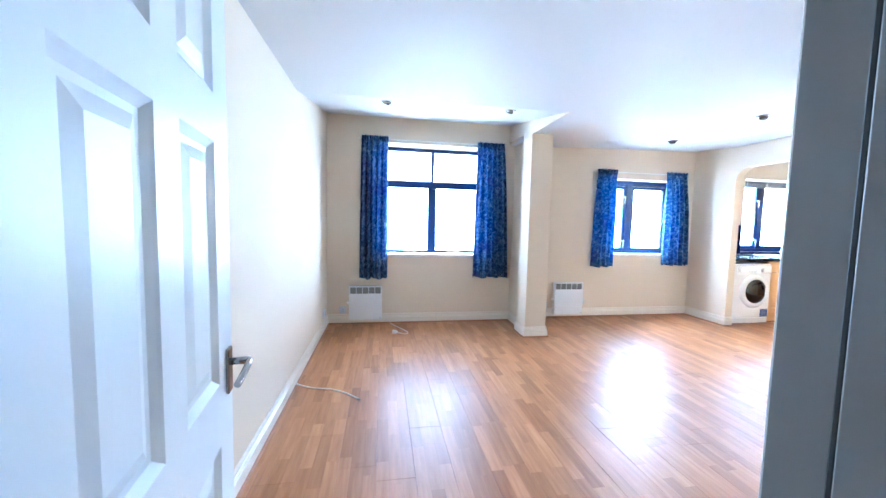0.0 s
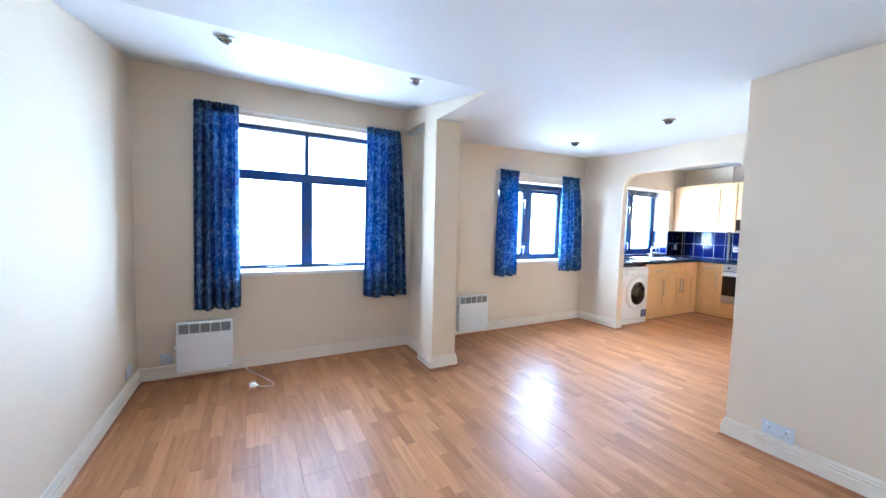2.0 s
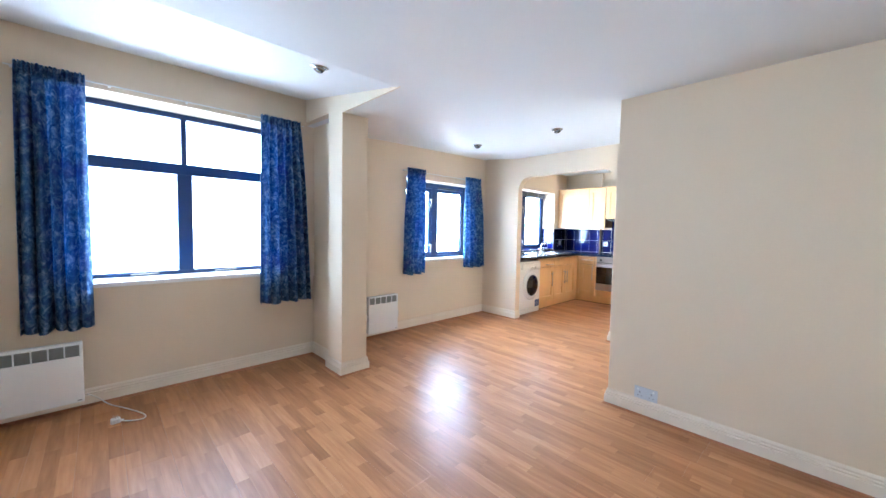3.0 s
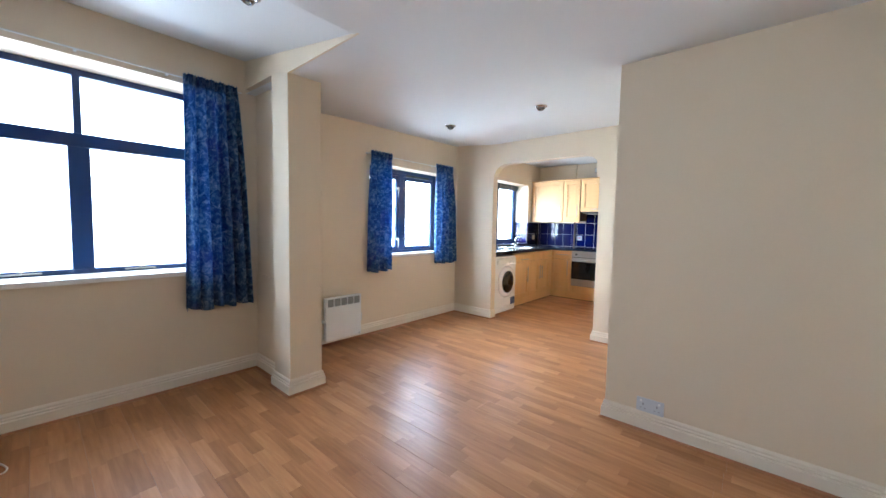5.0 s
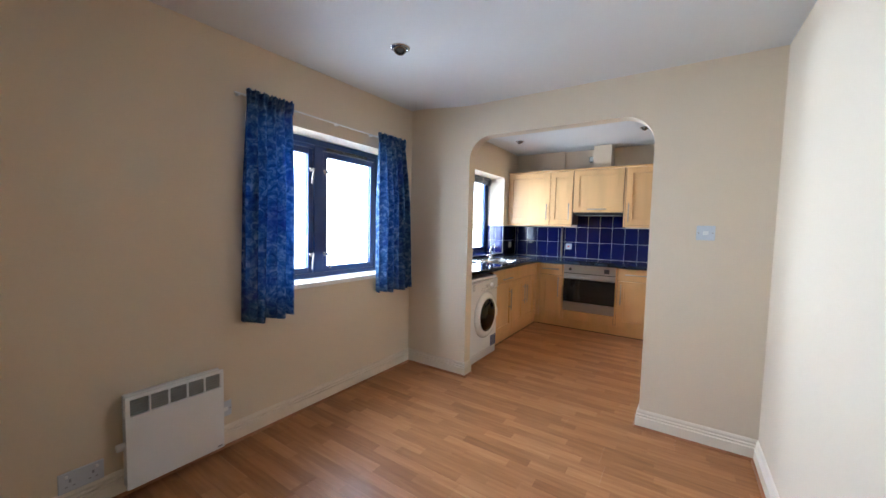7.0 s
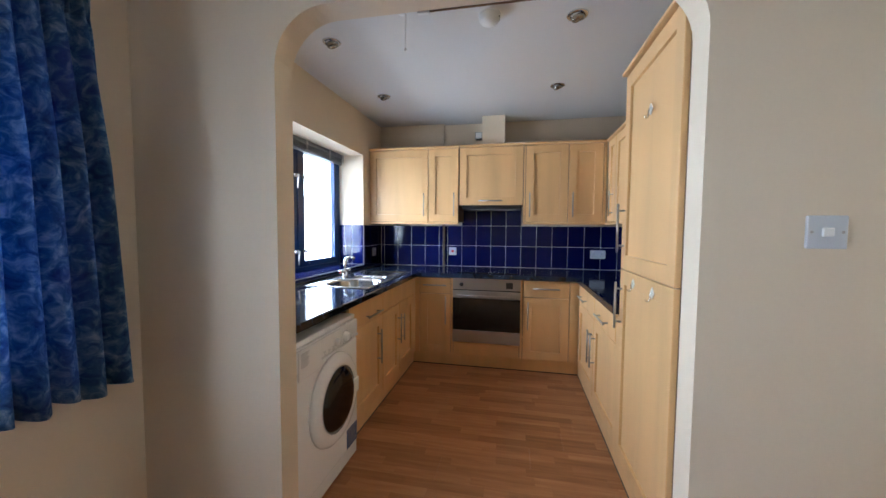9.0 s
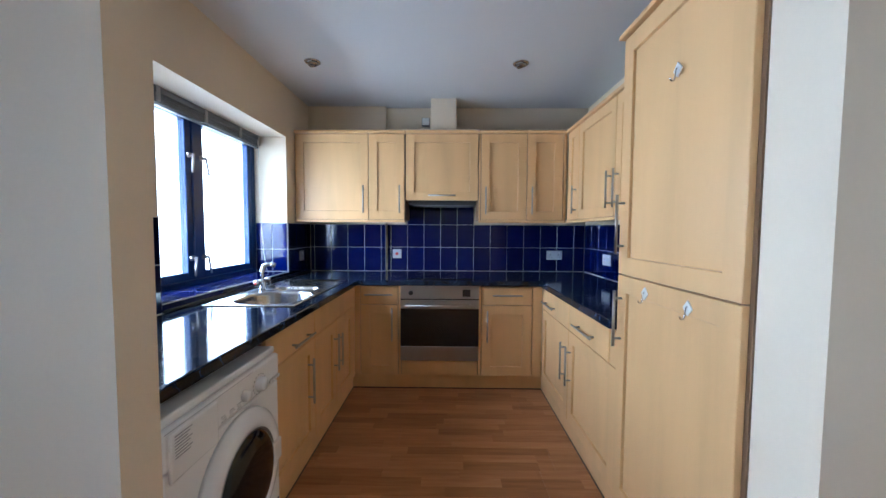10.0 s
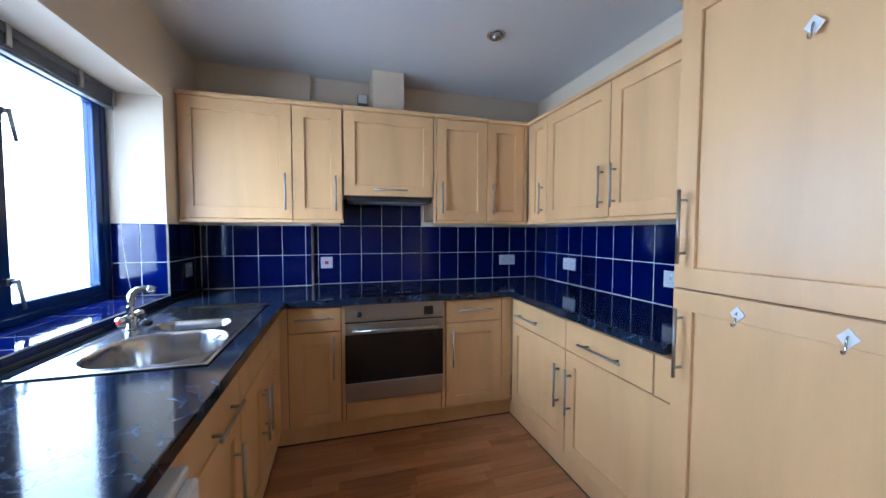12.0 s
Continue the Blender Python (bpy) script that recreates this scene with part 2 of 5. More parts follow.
CREAM = mat("cream_wall_paint", (0.71, 0.60, 0.45), 0.75, spec=0.3, grain=0.02, scale=90, bump=0.12, bump_scale=160, stain=0.035, stain_scale=1.1)
CEIL = mat("white_ceiling_paint", (0.69, 0.675, 0.655), 0.7, spec=0.3, grain=0.015, scale=60, bump=0.10, bump_scale=120, stain=0.03, stain_scale=0.9)
# dark taupe carries the hall's shade in its colour
HALL_SHADE = mat("shaded_hall_taupe", (0.24, 0.22, 0.19), 0.7, spec=0.3, grain=0.03, scale=80, bump=0.1, bump_scale=150)
GLOSS = mat("white_gloss_paint", (0.80, 0.785, 0.74), 0.22, grain=0.02, scale=14, bump=0.08, bump_scale=25, stain=0.04, stain_scale=3)
SKIRTP = mat("cream_gloss_paint", (0.76, 0.68, 0.56), 0.3, grain=0.02, scale=14, bump=0.08, bump_scale=25, stain=0.05, stain_scale=3)
# door lining and stop, a darker grey than the white architrave
LINING_GREY = mat("grey_door_lining", (0.30, 0.29, 0.27), 0.4, grain=0.03, scale=30, bump=0.08, bump_scale=40, stain=0.06, stain_scale=4)
DOORW = mat("white_door_paint", (0.66, 0.67, 0.66), 0.36, grain=0.015, scale=40, stretch=(1, 1, 0.1), bump=0.10, bump_scale=60, stain=0.03)
LAMINATE = laminate_material()
BEAD = mat("stained_wood_bead", (0.36, 0.16, 0.07), 0.4, grain=0.2, scale=20)
UNDER = mat("screed", (0.10, 0.07, 0.05), 0.8, grain=0.2)
MAPLE = maple_material("maple_foil", (0.70, 0.435, 0.19))
# dark brown puts gap shade into the carcass colour; also colours the ceiling strip
DARK_MAPLE = mat("carcass_shade_strip_brown", (0.20, 0.12, 0.06), 0.6, grain=0.06, scale=30, stretch=(1, 1, 0.1))
STEEL = mat("brushed_steel", (0.43, 0.41, 0.385), 0.36, 1.0, grain=0.05, scale=200, stretch=(1, 1, 0.05))
SINK = mat("stainless_sink", (0.55, 0.55, 0.55), 0.22, 1.0, grain=0.05, scale=120, stretch=(0.1, 1, 1), stain=0.05, stain_scale=8)
CHROME = mat("chrome", (0.62, 0.62, 0.62), 0.06, 1.0)
BLACKGLASS = mat("black_oven_glass", (0.006, 0.006, 0.006), 0.06)
BLACK = mat("black_plastic", (0.015, 0.015, 0.016), 0.4)
RUBBER = mat("grey_rubber", (0.10, 0.10, 0.105), 0.6)
WHITEP = mat("white_plastic", (0.78, 0.78, 0.76), 0.3, stain=0.03, grain=0.01)
APPLI = mat("white_enamel", (0.80, 0.80, 0.80), 0.22, stain=0.03, grain=0.01)
PLATE = mat("pale_grey_plate", (0.58, 0.60, 0.63), 0.3, stain=0.03, grain=0.01)
PRINT = mat("grey_print", (0.30, 0.31, 0.33), 0.4)
REDP = mat("red_plastic", (0.6, 0.03, 0.02), 0.35)
BLUELABEL = mat("blue_label", (0.02, 0.06, 0.22), 0.35, grain=0.1, scale=60)
GRILLE = mat("grey_grille", (0.26, 0.26, 0.25), 0.55, grain=0.1, scale=200)
FRAMEBLUE = mat("blue_window_paint", (0.004, 0.028, 0.12), 0.3, grain=0.05, scale=30, stain=0.06, stain_scale=5)
GLASS = glass_material("window_glass")
GROUT = mat("pale_grout", (0.80, 0.80, 0.78), 0.8, grain=0.08, scale=120)
TILE = tile_material()
WORKTOP = worktop_material()
FABRIC = curtain_material()
CABLE = mat("white_cable", (0.72, 0.70, 0.65), 0.4, grain=0.03)
BRASS = mat("hinge_metal", (0.55, 0.5, 0.42), 0.35, 1.0)
RENDERW = mat("pale_render", (0.80, 0.775, 0.72), 0.85, grain=0.06, scale=25, stain=0.08, stain_scale=0.6)
SLATE = mat("grey_roof", (0.30, 0.30, 0.31), 0.7, grain=0.15, scale=6, stain=0.1)
FARGLASS = mat("far_window_glass", (0.12, 0.14, 0.16), 0.08)
ASPHALT = mat("asphalt", (0.055, 0.055, 0.057), 0.85, grain=0.2, scale=20, stain=0.15, stain_scale=0.3)
BLIND = mat("aluminium_blind", (0.13, 0.135, 0.15), 0.4, 0.0, grain=0.05)
BULB = mat("lamp_glass", (0.22, 0.22, 0.22), 0.10, 0.6)
EYE = mat("dark_chrome", (0.36, 0.35, 0.33), 0.12, 1.0)


# ---- mesh helpers ----
def box(lo, hi, bevel=0.0, seg=1):
    bm = bmesh.new()
    bmesh.ops.create_cube(bm, size=1)
    for v in bm.verts:
        v.co = Vector([(a + b) / 2 + c * (b - a) for a, b, c in zip(lo, hi, v.co)])
    if bevel:
        bmesh.ops.bevel(bm, geom=bm.edges[:], offset=bevel, segments=seg, affect="EDGES", profile=0.5)
    return bm


def cyl(p, q, r, n=14, r2=None, caps=True):
    bm = bmesh.new()
    p, q = Vector(p), Vector(q)
    d = q - p
    bmesh.ops.create_cone(bm, cap_ends=caps, segments=n, radius1=r, radius2=r if r2 is None else r2, depth=d.length)
    bm.transform(Matrix.Translation((p + q) / 2) @ d.to_track_quat("Z", "Y").to_matrix().to_4x4())
    for f in bm.faces:
        f.smooth = len(f.verts) == 4
    return bm


def lathe(profile, n=24, m=None):
    """Turns (radius, height) pairs round z."""
    bm = bmesh.new()
    rings = []
    for r, z in profile:
        rings.append([bm.verts.new((r * math.cos(2 * math.pi * k / n), r * math.sin(2 * math.pi * k / n), z)) for k in range(n)] if r > 1e-6 else [bm.verts.new((0, 0, z))])
    for a, b in zip(rings, rings[1:]):
        for k in range(n):
            j = (k + 1) % n
            if len(a) == 1 and len(b) == 1:
                continue
            if len(a) == 1:
                f = bm.faces.new((a[0], b[k], b[j]))
            elif len(b) == 1:
                f = bm.faces.new((a[k], a[j], b[0]))
            else:
                f = bm.faces.new((a[k], a[j], b[j], b[k]))
            f.smooth = True
    bmesh.ops.recalc_face_normals(bm, faces=bm.faces)
    if m:
        bm.transform(m)
    return bm


def tube(points, r, n=8):
    """A round rod through points, smoothed between them."""
    pts = [Vector(p) for p in points]
    fine = []
    for k in range(len(pts) - 1):
        p0, p1, p2, p3 = pts[max(k - 1, 0)], pts[k], pts[k + 1], pts[min(k + 2, len(pts) - 1)]
        for s in range(6):
            u = s / 6
            fine.append(0.5 * ((2 * p1) + (p2 - p0) * u + (2 * p0 - 5 * p1 + 4 * p2 - p3) * u * u + (3 * p1 - p0 - 3 * p2 + p3) * u ** 3))
    fine.append(pts[-1])
    bm = bmesh.new()
    rings = []
    for k, p in enumerate(fine):
        d = (fine[min(k + 1, len(fine) - 1)] - fine[max(k - 1, 0)]).normalized()
        side = d.cross(Vector((0, 0, 1)))
        side = side.normalized() if side.length > 0.05 else Vector((1, 0, 0))
        up = side.cross(d)
        rings.append([bm.verts.new(p + r * (math.cos(2 * math.pi * j / n) * side + math.sin(2 * math.pi * j / n) * up)) for j in range(n)])
    for a, b in zip(rings, rings[1:]):
        for j in range(n):
            bm.faces.new((a[j], a[(j + 1) % n], b[(j + 1) % n], b[j])).smooth = True
    bm.faces.new(rings[0])
    bm.faces.new(rings[-1])
    bmesh.ops.recalc_face_normals(bm, faces=bm.faces)
    return bm


def join(*bms):
    out = bmesh.new()
    me = bpy.data.meshes.new("tmp")
    for b in bms:
        b.to_mesh(me)
        out.from_mesh(me)
        b.free()
    bpy.data.meshes.remove(me)
    return out


def cells(us, vs, filled, w0, w1, axis):
    """A slab cut into cells; filled(u, v) tells which stand. axis: the slab's thickness direction."""
    bm = bmesh.new()
    made = {}

    def vert(i, j, k):
        key = (i, j, k)
        if key not in made:
            u, v, w = us[i], vs[j], (w0, w1)[k]
            made[key] = bm.verts.new({"x": (w, u, v), "y": (u, w, v), "z": (u, v, w)}[axis])
        return made[key]

    nu, nv = len(us) - 1, len(vs) - 1
    on = [[filled((us[i] + us[i + 1]) / 2, (vs[j] + vs[j + 1]) / 2) for j in range(nv)] for i in range(nu)]
    for i in range(nu):
        for j in range(nv):
            if not on[i][j]:
                continue
            for k in (0, 1):
                bm.faces.new((vert(i, j, k), vert(i + 1, j, k), vert(i + 1, j + 1, k), vert(i, j + 1, k)))
            for di, dj, a, b in ((-1, 0, (i, j), (i, j + 1)), (1, 0, (i + 1, j), (i + 1, j + 1)), (0, -1, (i, j), (i + 1, j)), (0, 1, (i, j + 1), (i + 1, j + 1))):
                p, q = i + di, j + dj
                if not (0 <= p < nu and 0 <= q < nv and on[p][q]):
                    bm.faces.new((vert(*a, 0), vert(*b, 0), vert(*b, 1), vert(*a, 1)))
    bmesh.ops.recalc_face_normals(bm, faces=bm.faces)
    return bm


def prism(outline, w0, w1, axis):
    """A flat outline given thickness along an axis."""
    bm = bmesh.new()
    put = {"x": lambda u, v, w: (w, u, v), "y": lambda u, v, w: (u, w, v), "z": lambda u, v, w: (u, v, w)}[axis]
    a = [bm.verts.new(put(u, v, w0)) for u, v in outline]
    b = [bm.verts.new(put(u, v, w1)) for u, v in outline]
    bm.faces.new(a)
    bm.faces.new(b)
    for k in range(len(a)):
        j = (k + 1) % len(a)
        bm.faces.new((a[k], a[j], b[j], b[k]))
    bmesh.ops.recalc_face_normals(bm, faces=bm.faces)
    return bm


def sweep(profile, path):
    """A moulding: profile of (distance from the wall, height) carried along a plan path that has the room on its left."""
    bm = bmesh.new()
    pts = [Vector(p) for p in path]
    rings = []
    for k, p in enumerate(pts):
        n = []
        for a, b in ((k - 1, k), (k, k + 1)):
            if 0 <= a and b < len(pts):
                d = (pts[b] - pts[a]).normalized()
                n.append(Vector((-d.y, d.x)))
        m = sum(n, Vector((0, 0))) / len(n)
        m = m / max(m.length_squared, 0.2)
        rings.append([bm.verts.new((p.x + m.x * d, p.y + m.y * d, z)) for d, z in profile])
    for a, b in zip(rings, rings[1:]):
        for j in range(len(profile)):
            i = (j + 1) % len(profile)
            bm.faces.new((a[j], a[i], b[i], b[j]))
    bm.faces.new(rings[0])
    bm.faces.new(rings[-1])
    bmesh.ops.recalc_face_normals(bm, faces=bm.faces)
    return bm


def mesh_of(name, bm, material):
    me = bpy.data.meshes.new(name)
    bm.to_mesh(me)
    bm.free()
    me.materials.append(material)
    return me


def structure(name, bm, material, label, category="wall"):
    return tagged(new(name, mesh_of(name, bm, material)), label, category, kind="structure")


def thing(name, m, label, category, group="", kind=""):
    ob = new(name)
    ob.empty_display_size = 0.05
    ob.matrix_basis = m
    return tagged(ob, label, category, group, kind)


def world_of(ob):
    return world_of(ob.parent) @ ob.matrix_basis if ob.parent else ob.matrix_basis


def part(name, bm, material, parent, label="", placed=False):
    """One mesh under a thing or a part. placed: bm is in the world's metres, else in the thing's own."""
    if placed:
        bm.transform(world_of(parent).inverted())
    ob = new(name, mesh_of(name, bm, material))
    ob.parent = parent
    return tagged(ob, label) if label else ob


# ---- the shell: plan in metres ----
XL, YD, YW, YA = -0.305, 1.23, 5.53, 5.445          # left wall, door wall, window wall of the living room
XN, YN = 3.22, 2.955                      # the corner where the room widens
XP0, XP1 = 4.80, 4.90                     # partition to the kitchen
YJ0, YJ1, ARCH = 3.558, 4.905, 2.05        # archway
XK, YK0, YK1 = 7.66, 2.98, 5.62           # kitchen's far wall, right and left walls
TOP = 2.75
WIN_A, WIN_B, WIN_K = (0.25, 1.76, 0.866, 2.23), (3.26, 4.56, 0.885, 1.935), (5.82, 7.13, 0.93, 2.035)


def in_any(u, v, holes):
    return any(a < u < b and c < v < d for a, b, c, d in holes)


def wall_along_x(name, x0, x1, y0, y1, holes, label, z0=0.0):
    us = sorted({x0, x1, *[h[k] for h in holes for k in (0, 1)]})
    vs = sorted({z0, TOP, *[h[k] for h in holes for k in (2, 3)]})
    return structure(name, cells(us, vs, lambda u, v: not in_any(u, v, holes), y0, y1, "y"), CREAM, label)


wall_along_x("wall_north", XL, 2.10, YA, 5.80, [WIN_A], "cream painted wall round the large window", -0.2)
wall_along_x("wall_north_recess", 2.10, XP0, YW, 5.80, [WIN_B], "cream painted wall round the small window", -0.2)
wall_along_x("wall_kitchen_north", XP0, XK + 0.2, YK1, 5.96, [WIN_K], "cream painted window wall of the kitchen", -0.2)
wall_along_x("wall_south", XL, XN, 1.10, YD, [(0.035, 0.752, -0.2, 2.0)], "cream painted wall round the entrance door", -0.2)
structure("wall_west", box((XL - 0.15, -1.6, -0.2), (XL, 5.80, TOP)), CREAM, "long plain cream painted side wall")
structure("wall_nib", box((XN, 1.10, -0.2), (XN + 0.12, YN, TOP)), CREAM, "plain cream painted wall ending in a corner")
structure("wall_recess", box((XN + 0.12, YN - 0.12, -0.2), (XP0, YN, TOP)), CREAM, "cream painted side wall of the dining recess")
structure("wall_kitchen_south", box((XP1, YK0 - 0.15, -0.2), (XK + 0.2, YK0, TOP)), CREAM, "cream painted kitchen side wall")
structure("wall_kitchen_east", join(box((XK, YK0, -0.2), (XK + 0.2, 4.89, TOP)), box((XK - 0.05, 4.89, -0.2), (XK + 0.2, YK1, TOP))), CREAM, "cream painted kitchen end wall with a shallow step")
# unseen walls that close the hall, darkened in colour to keep it dim
structure("wall_hall", join(box((XL, -1.75, -0.2), (2.0, -1.6, TOP)), box((1.85, -1.6, -0.2), (2.0, 1.10, TOP))), HALL_SHADE, "unseen entrance hall walls, coloured dark for a shaded hall")

# archway: piers and a head with rounded corners
R = 0.19
head = [(YN - 0.13, TOP), (YN - 0.13, -0.2), (YJ0, -0.2), (YJ0, ARCH - R)]
head += [(YJ0 + R - R * math.cos(a), ARCH - R + R * math.sin(a)) for a in [math.pi / 2 * k / 10 for k in range(1, 11)]]
head += [(YJ1 - R + R * math.sin(a), ARCH - R + R * math.cos(a)) for a in [math.pi / 2 * k / 10 for k in range(0, 11)]]
head += [(YJ1, -0.2), (YK1, -0.2), (YK1, TOP)]
structure("wall_arch", prism(head, XP0, XP1, "x"), CREAM, "cream painted partition with a round-cornered archway")

# column, the thin stub behind it, and the side of the raised ceiling
structure("column", box((1.95, 4.72, -0.2), (2.20, 4.97, 2.30), 0.006, 2), CREAM, "square cream painted column", "column")
structure("wall_stub", join(box((2.03, 4.97, -0.2), (2.19, YW, 2.32)), box((2.018, 4.97, -0.2), (2.03, YA, 0.80))), CREAM, "short cream painted stub wall behind the column")


def ceiling_height(x, y):
    s = min(max((y - 4.85) / 0.66, 0), 1)
    return 2.258 + 0.02 * max(x - 1.95, 0) + 0.05 * s * s * (3 - 2 * s) * min(max((x - 1.95) / 0.8, 0.4), 1)


def slope_height(y):
    return 2.258 + 0.27 * max(y - 3.92, 0) / 1.525


def sheet(xs, ys, z, lift=0.06):
    bm = bmesh.new()
    a = [[bm.verts.new((x, y, z(x, y))) for y in ys] for x in xs]
    b = [[bm.verts.new((x, y, z(x, y) + lift)) for y in ys] for x in xs]
    for i in range(len(xs) - 1):
        for j in range(len(ys) - 1):
            bm.faces.new((a[i][j], a[i][j + 1], a[i + 1][j + 1], a[i + 1][j])).smooth = True
            bm.faces.new((b[i][j], b[i + 1][j], b[i + 1][j + 1], b[i][j + 1]))
    return bm


def steps(a, b, n):
    return [a + (b - a) * k / n for k in range(n + 1)]


structure("ceiling", sheet(steps(XL, XN, 1), [YD, 2.955, 3.86] + steps(3.9, 3.96, 4), lambda x, y: 2.258), CEIL, "white painted flat ceiling", "ceiling")
structure("ceiling_slope", sheet([XL, 1.95], steps(3.94, YA, 8), lambda x, y: slope_height(y)), CEIL, "white ceiling rising towards the window", "ceiling")
structure("ceiling_recess", sheet(steps(1.952, XN, 4) + steps(XN + 0.1, XP0, 8), steps(YN, 4.85, 8) + steps(4.9, YW, 10), lambda x, y: ceiling_height(x, y) + (0.002 if y < 3.97 and x < XN + 0.05 else 0)), CEIL, "white painted ceiling of the dining recess", "ceiling")
structure("ceiling_kitchen", box((XP1, YK0, 2.44), (XK, YK1, 2.5)), CEIL, "white painted kitchen ceiling", "ceiling")
structure("ceiling_hall", box((XL, -1.6, 2.3), (1.85, 1.10, 2.36)), CEIL, "white painted hall ceiling", "ceiling")
# unseen slab added over all rooms to stop light leaking in from above
structure("roof_slab", box((XL - 0.15, -1.75, TOP), (XK + 0.2, 5.96, TOP + 0.2)), CEIL, "unseen flat slab above the ceilings that keeps light out", "roof")
# triangular cheek between the raised ceiling and the beam line
structure("ceiling_cheek", join(prism([(3.93, 2.256), (4.97, 2.256), (4.97, 2.58), (3.93, 2.32)], 1.951, 1.964, "x"), prism([(4.97, 2.30), (YA, 2.31), (YA, 2.60), (4.97, 2.52)], 1.951, 2.19, "x")), CREAM, "cream painted side of a shallow ceiling beam", "beam")

# ---- floor ----
floor = structure("floor", box((XL - 0.1, -1.7, -0.25), (XK + 0.1, 5.9, -0.012)), UNDER, "oak-effect three-strip laminate floor", "floor")

# ---- skirting with a stained bead along the floor ----
SKIRT = [(0, 0.012), (0.019, 0.012), (0.019, 0.072), (0.011, 0.077), (0.015, 0.089), (0.008, 0.094), (0.010, 0.107), (0.004, 0.118), (0, 0.12)]
QUAD = [(0, 0), (0.030, 0), (0.029, 0.006), (0.024, 0.012), (0.018, 0.015), (0, 0.015)]
RUNS = [
    [(0.817, YD), (XN, YD), (XN, YN), (XP0, YN), (XP0, YJ0), (XP1, YJ0)],
    [(XP1, YJ1), (XP0, YJ1), (XP0, YW), (2.20, YW), (2.20, 4.72), (1.95, 4.72), (1.95, 4.97), (2.018, 4.97), (2.018, YA), (XL, YA), (XL, YD), (-0.03, YD)],
]
for run in RUNS:
    structure("baseboard", sweep(SKIRT, run), SKIRTP, "cream gloss moulded skirting board", "skirting")
    structure("trim", sweep(QUAD, run), BEAD, "thin stained wood bead along the skirting", "trim")


# ---- windows ----
def bar(lo, hi):
    return box(lo, hi, 0.004, 1)


def window(name, opening, yf, label):
    x0, x1, z0, z1 = opening
    w = thing(name, Matrix.Translation(((x0 + x1) / 2, yf, z0)), label, "window", kind="structure")
    fw = 0.045
    part("window_frame", join(bar((x0, yf, z0), (x0 + fw, yf + 0.07, z1)), bar((x1 - fw, yf, z0), (x1, yf + 0.07, z1)),
                              bar((x0 + fw, yf, z0), (x1 - fw, yf + 0.07, z0 + 0.035)), bar((x0 + fw, yf, z1 - fw), (x1 - fw, yf + 0.07, z1))), FRAMEBLUE, w, "blue painted metal frame", True)
    return w


def pane(w, x0, x1, z0, z1, y):
    p = part("pane", box((x0, y, z0), (x1, y + 0.005, z1)), GLASS, w, "", True)
    p.visible_shadow = False
    return p


def sash(w, x0, x1, z0, z1, y, s=0.045):
    f = part("casement", join(bar((x0, y, z0), (x0 + s, y + 0.05, z1)), bar((x1 - s, y, z0), (x1, y + 0.05, z1)),
                              bar((x0 + s, y, z0), (x1 - s, y + 0.05, z0 + s)), bar((x0 + s, y, z1 - s), (x1 - s, y + 0.05, z1))), FRAMEBLUE, w, "", True)
    g = part("pane", box((x0 + s, y + 0.022, z0 + s), (x1 - s, y + 0.027, z1 - s)), GLASS, f, "", True)
    g.visible_shadow = False
    return f


def cockspur(parent, x, y, z, lean):
    """A window handle: rose, neck and a hanging lever."""
    part("handle", join(cyl((x, y, z), (x, y - 0.012, z), 0.014), cyl((x, y - 0.01, z), (x, y - 0.035, z), 0.007),
                        box((x - 0.02, y - 0.018, z + 0.0), (x + 0.02, y - 0.002, z + 0.016), 0.003),
                        cyl((x, y - 0.035, z + 0.01), (x + 0.02 * lean, y - 0.04, z - 0.105), 0.0075, 10, 0.006)), STEEL, parent, "grey metal window handle", True)


wa = window("window_1", WIN_A, 5.72, "blue framed window with two toplights above two casements")
part("transom", bar((0.295, 5.715, 1.72), (1.715, 5.79, 1.81)), FRAMEBLUE, wa, "", True)
part("mullion", join(bar((0.982, 5.718, 1.81), (1.022, 5.788, 2.20)), bar((0.948, 5.712, 0.897), (1.056, 5.788, 1.72))), FRAMEBLUE, wa, "", True)
pane(wa, 0.295, 0.982, 1.81, 2.20, 5.755)
pane(wa, 1.022, 1.715, 1.81, 2.20, 5.755)
pane(wa, 0.295, 0.948, 0.897, 1.72, 5.755)
pane(wa, 1.056, 1.715, 0.897, 1.72, 5.755)
for x in (0.72, 1.30):
    part("stay", join(bar((x - 0.09, 5.70, 0.878), (x + 0.09, 5.722, 0.890)), cyl((x, 5.705, 0.888), (x, 5.705, 0.905), 0.006)), STEEL, wa, "metal casement stay", True)

wb = window("window_2", WIN_B, 5.72, "blue framed two-casement window")
part("mullion", bar((3.868, 5.716, 0.92), (3.952, 5.788, 1.89)), FRAMEBLUE, wb, "", True)
s1 = sash(wb, 3.305, 3.868, 0.92, 1.86, 5.725)
s2 = sash(wb, 3.952, 4.515, 0.92, 1.86, 5.725)
part("vent_rail", join(bar((3.305, 5.722, 1.862), (4.515, 5.765, 1.89))), FRAMEBLUE, wb, "", True)
part("vent_cover", join(box((3.98, 5.704, 1.863), (4.40, 5.722, 1.887), 0.003), *[box((4.0, 5.700, 1.867 + 0.006 * k), (4.38, 5.705, 1.870 + 0.006 * k)) for k in range(3)]), BLACK, wb, "black slotted ventilator", True)
for z in (1.70, 1.06):
    cockspur(s1, 3.846, 5.725, z, -1)
    cockspur(s2, 3.974, 5.725, z, 1)

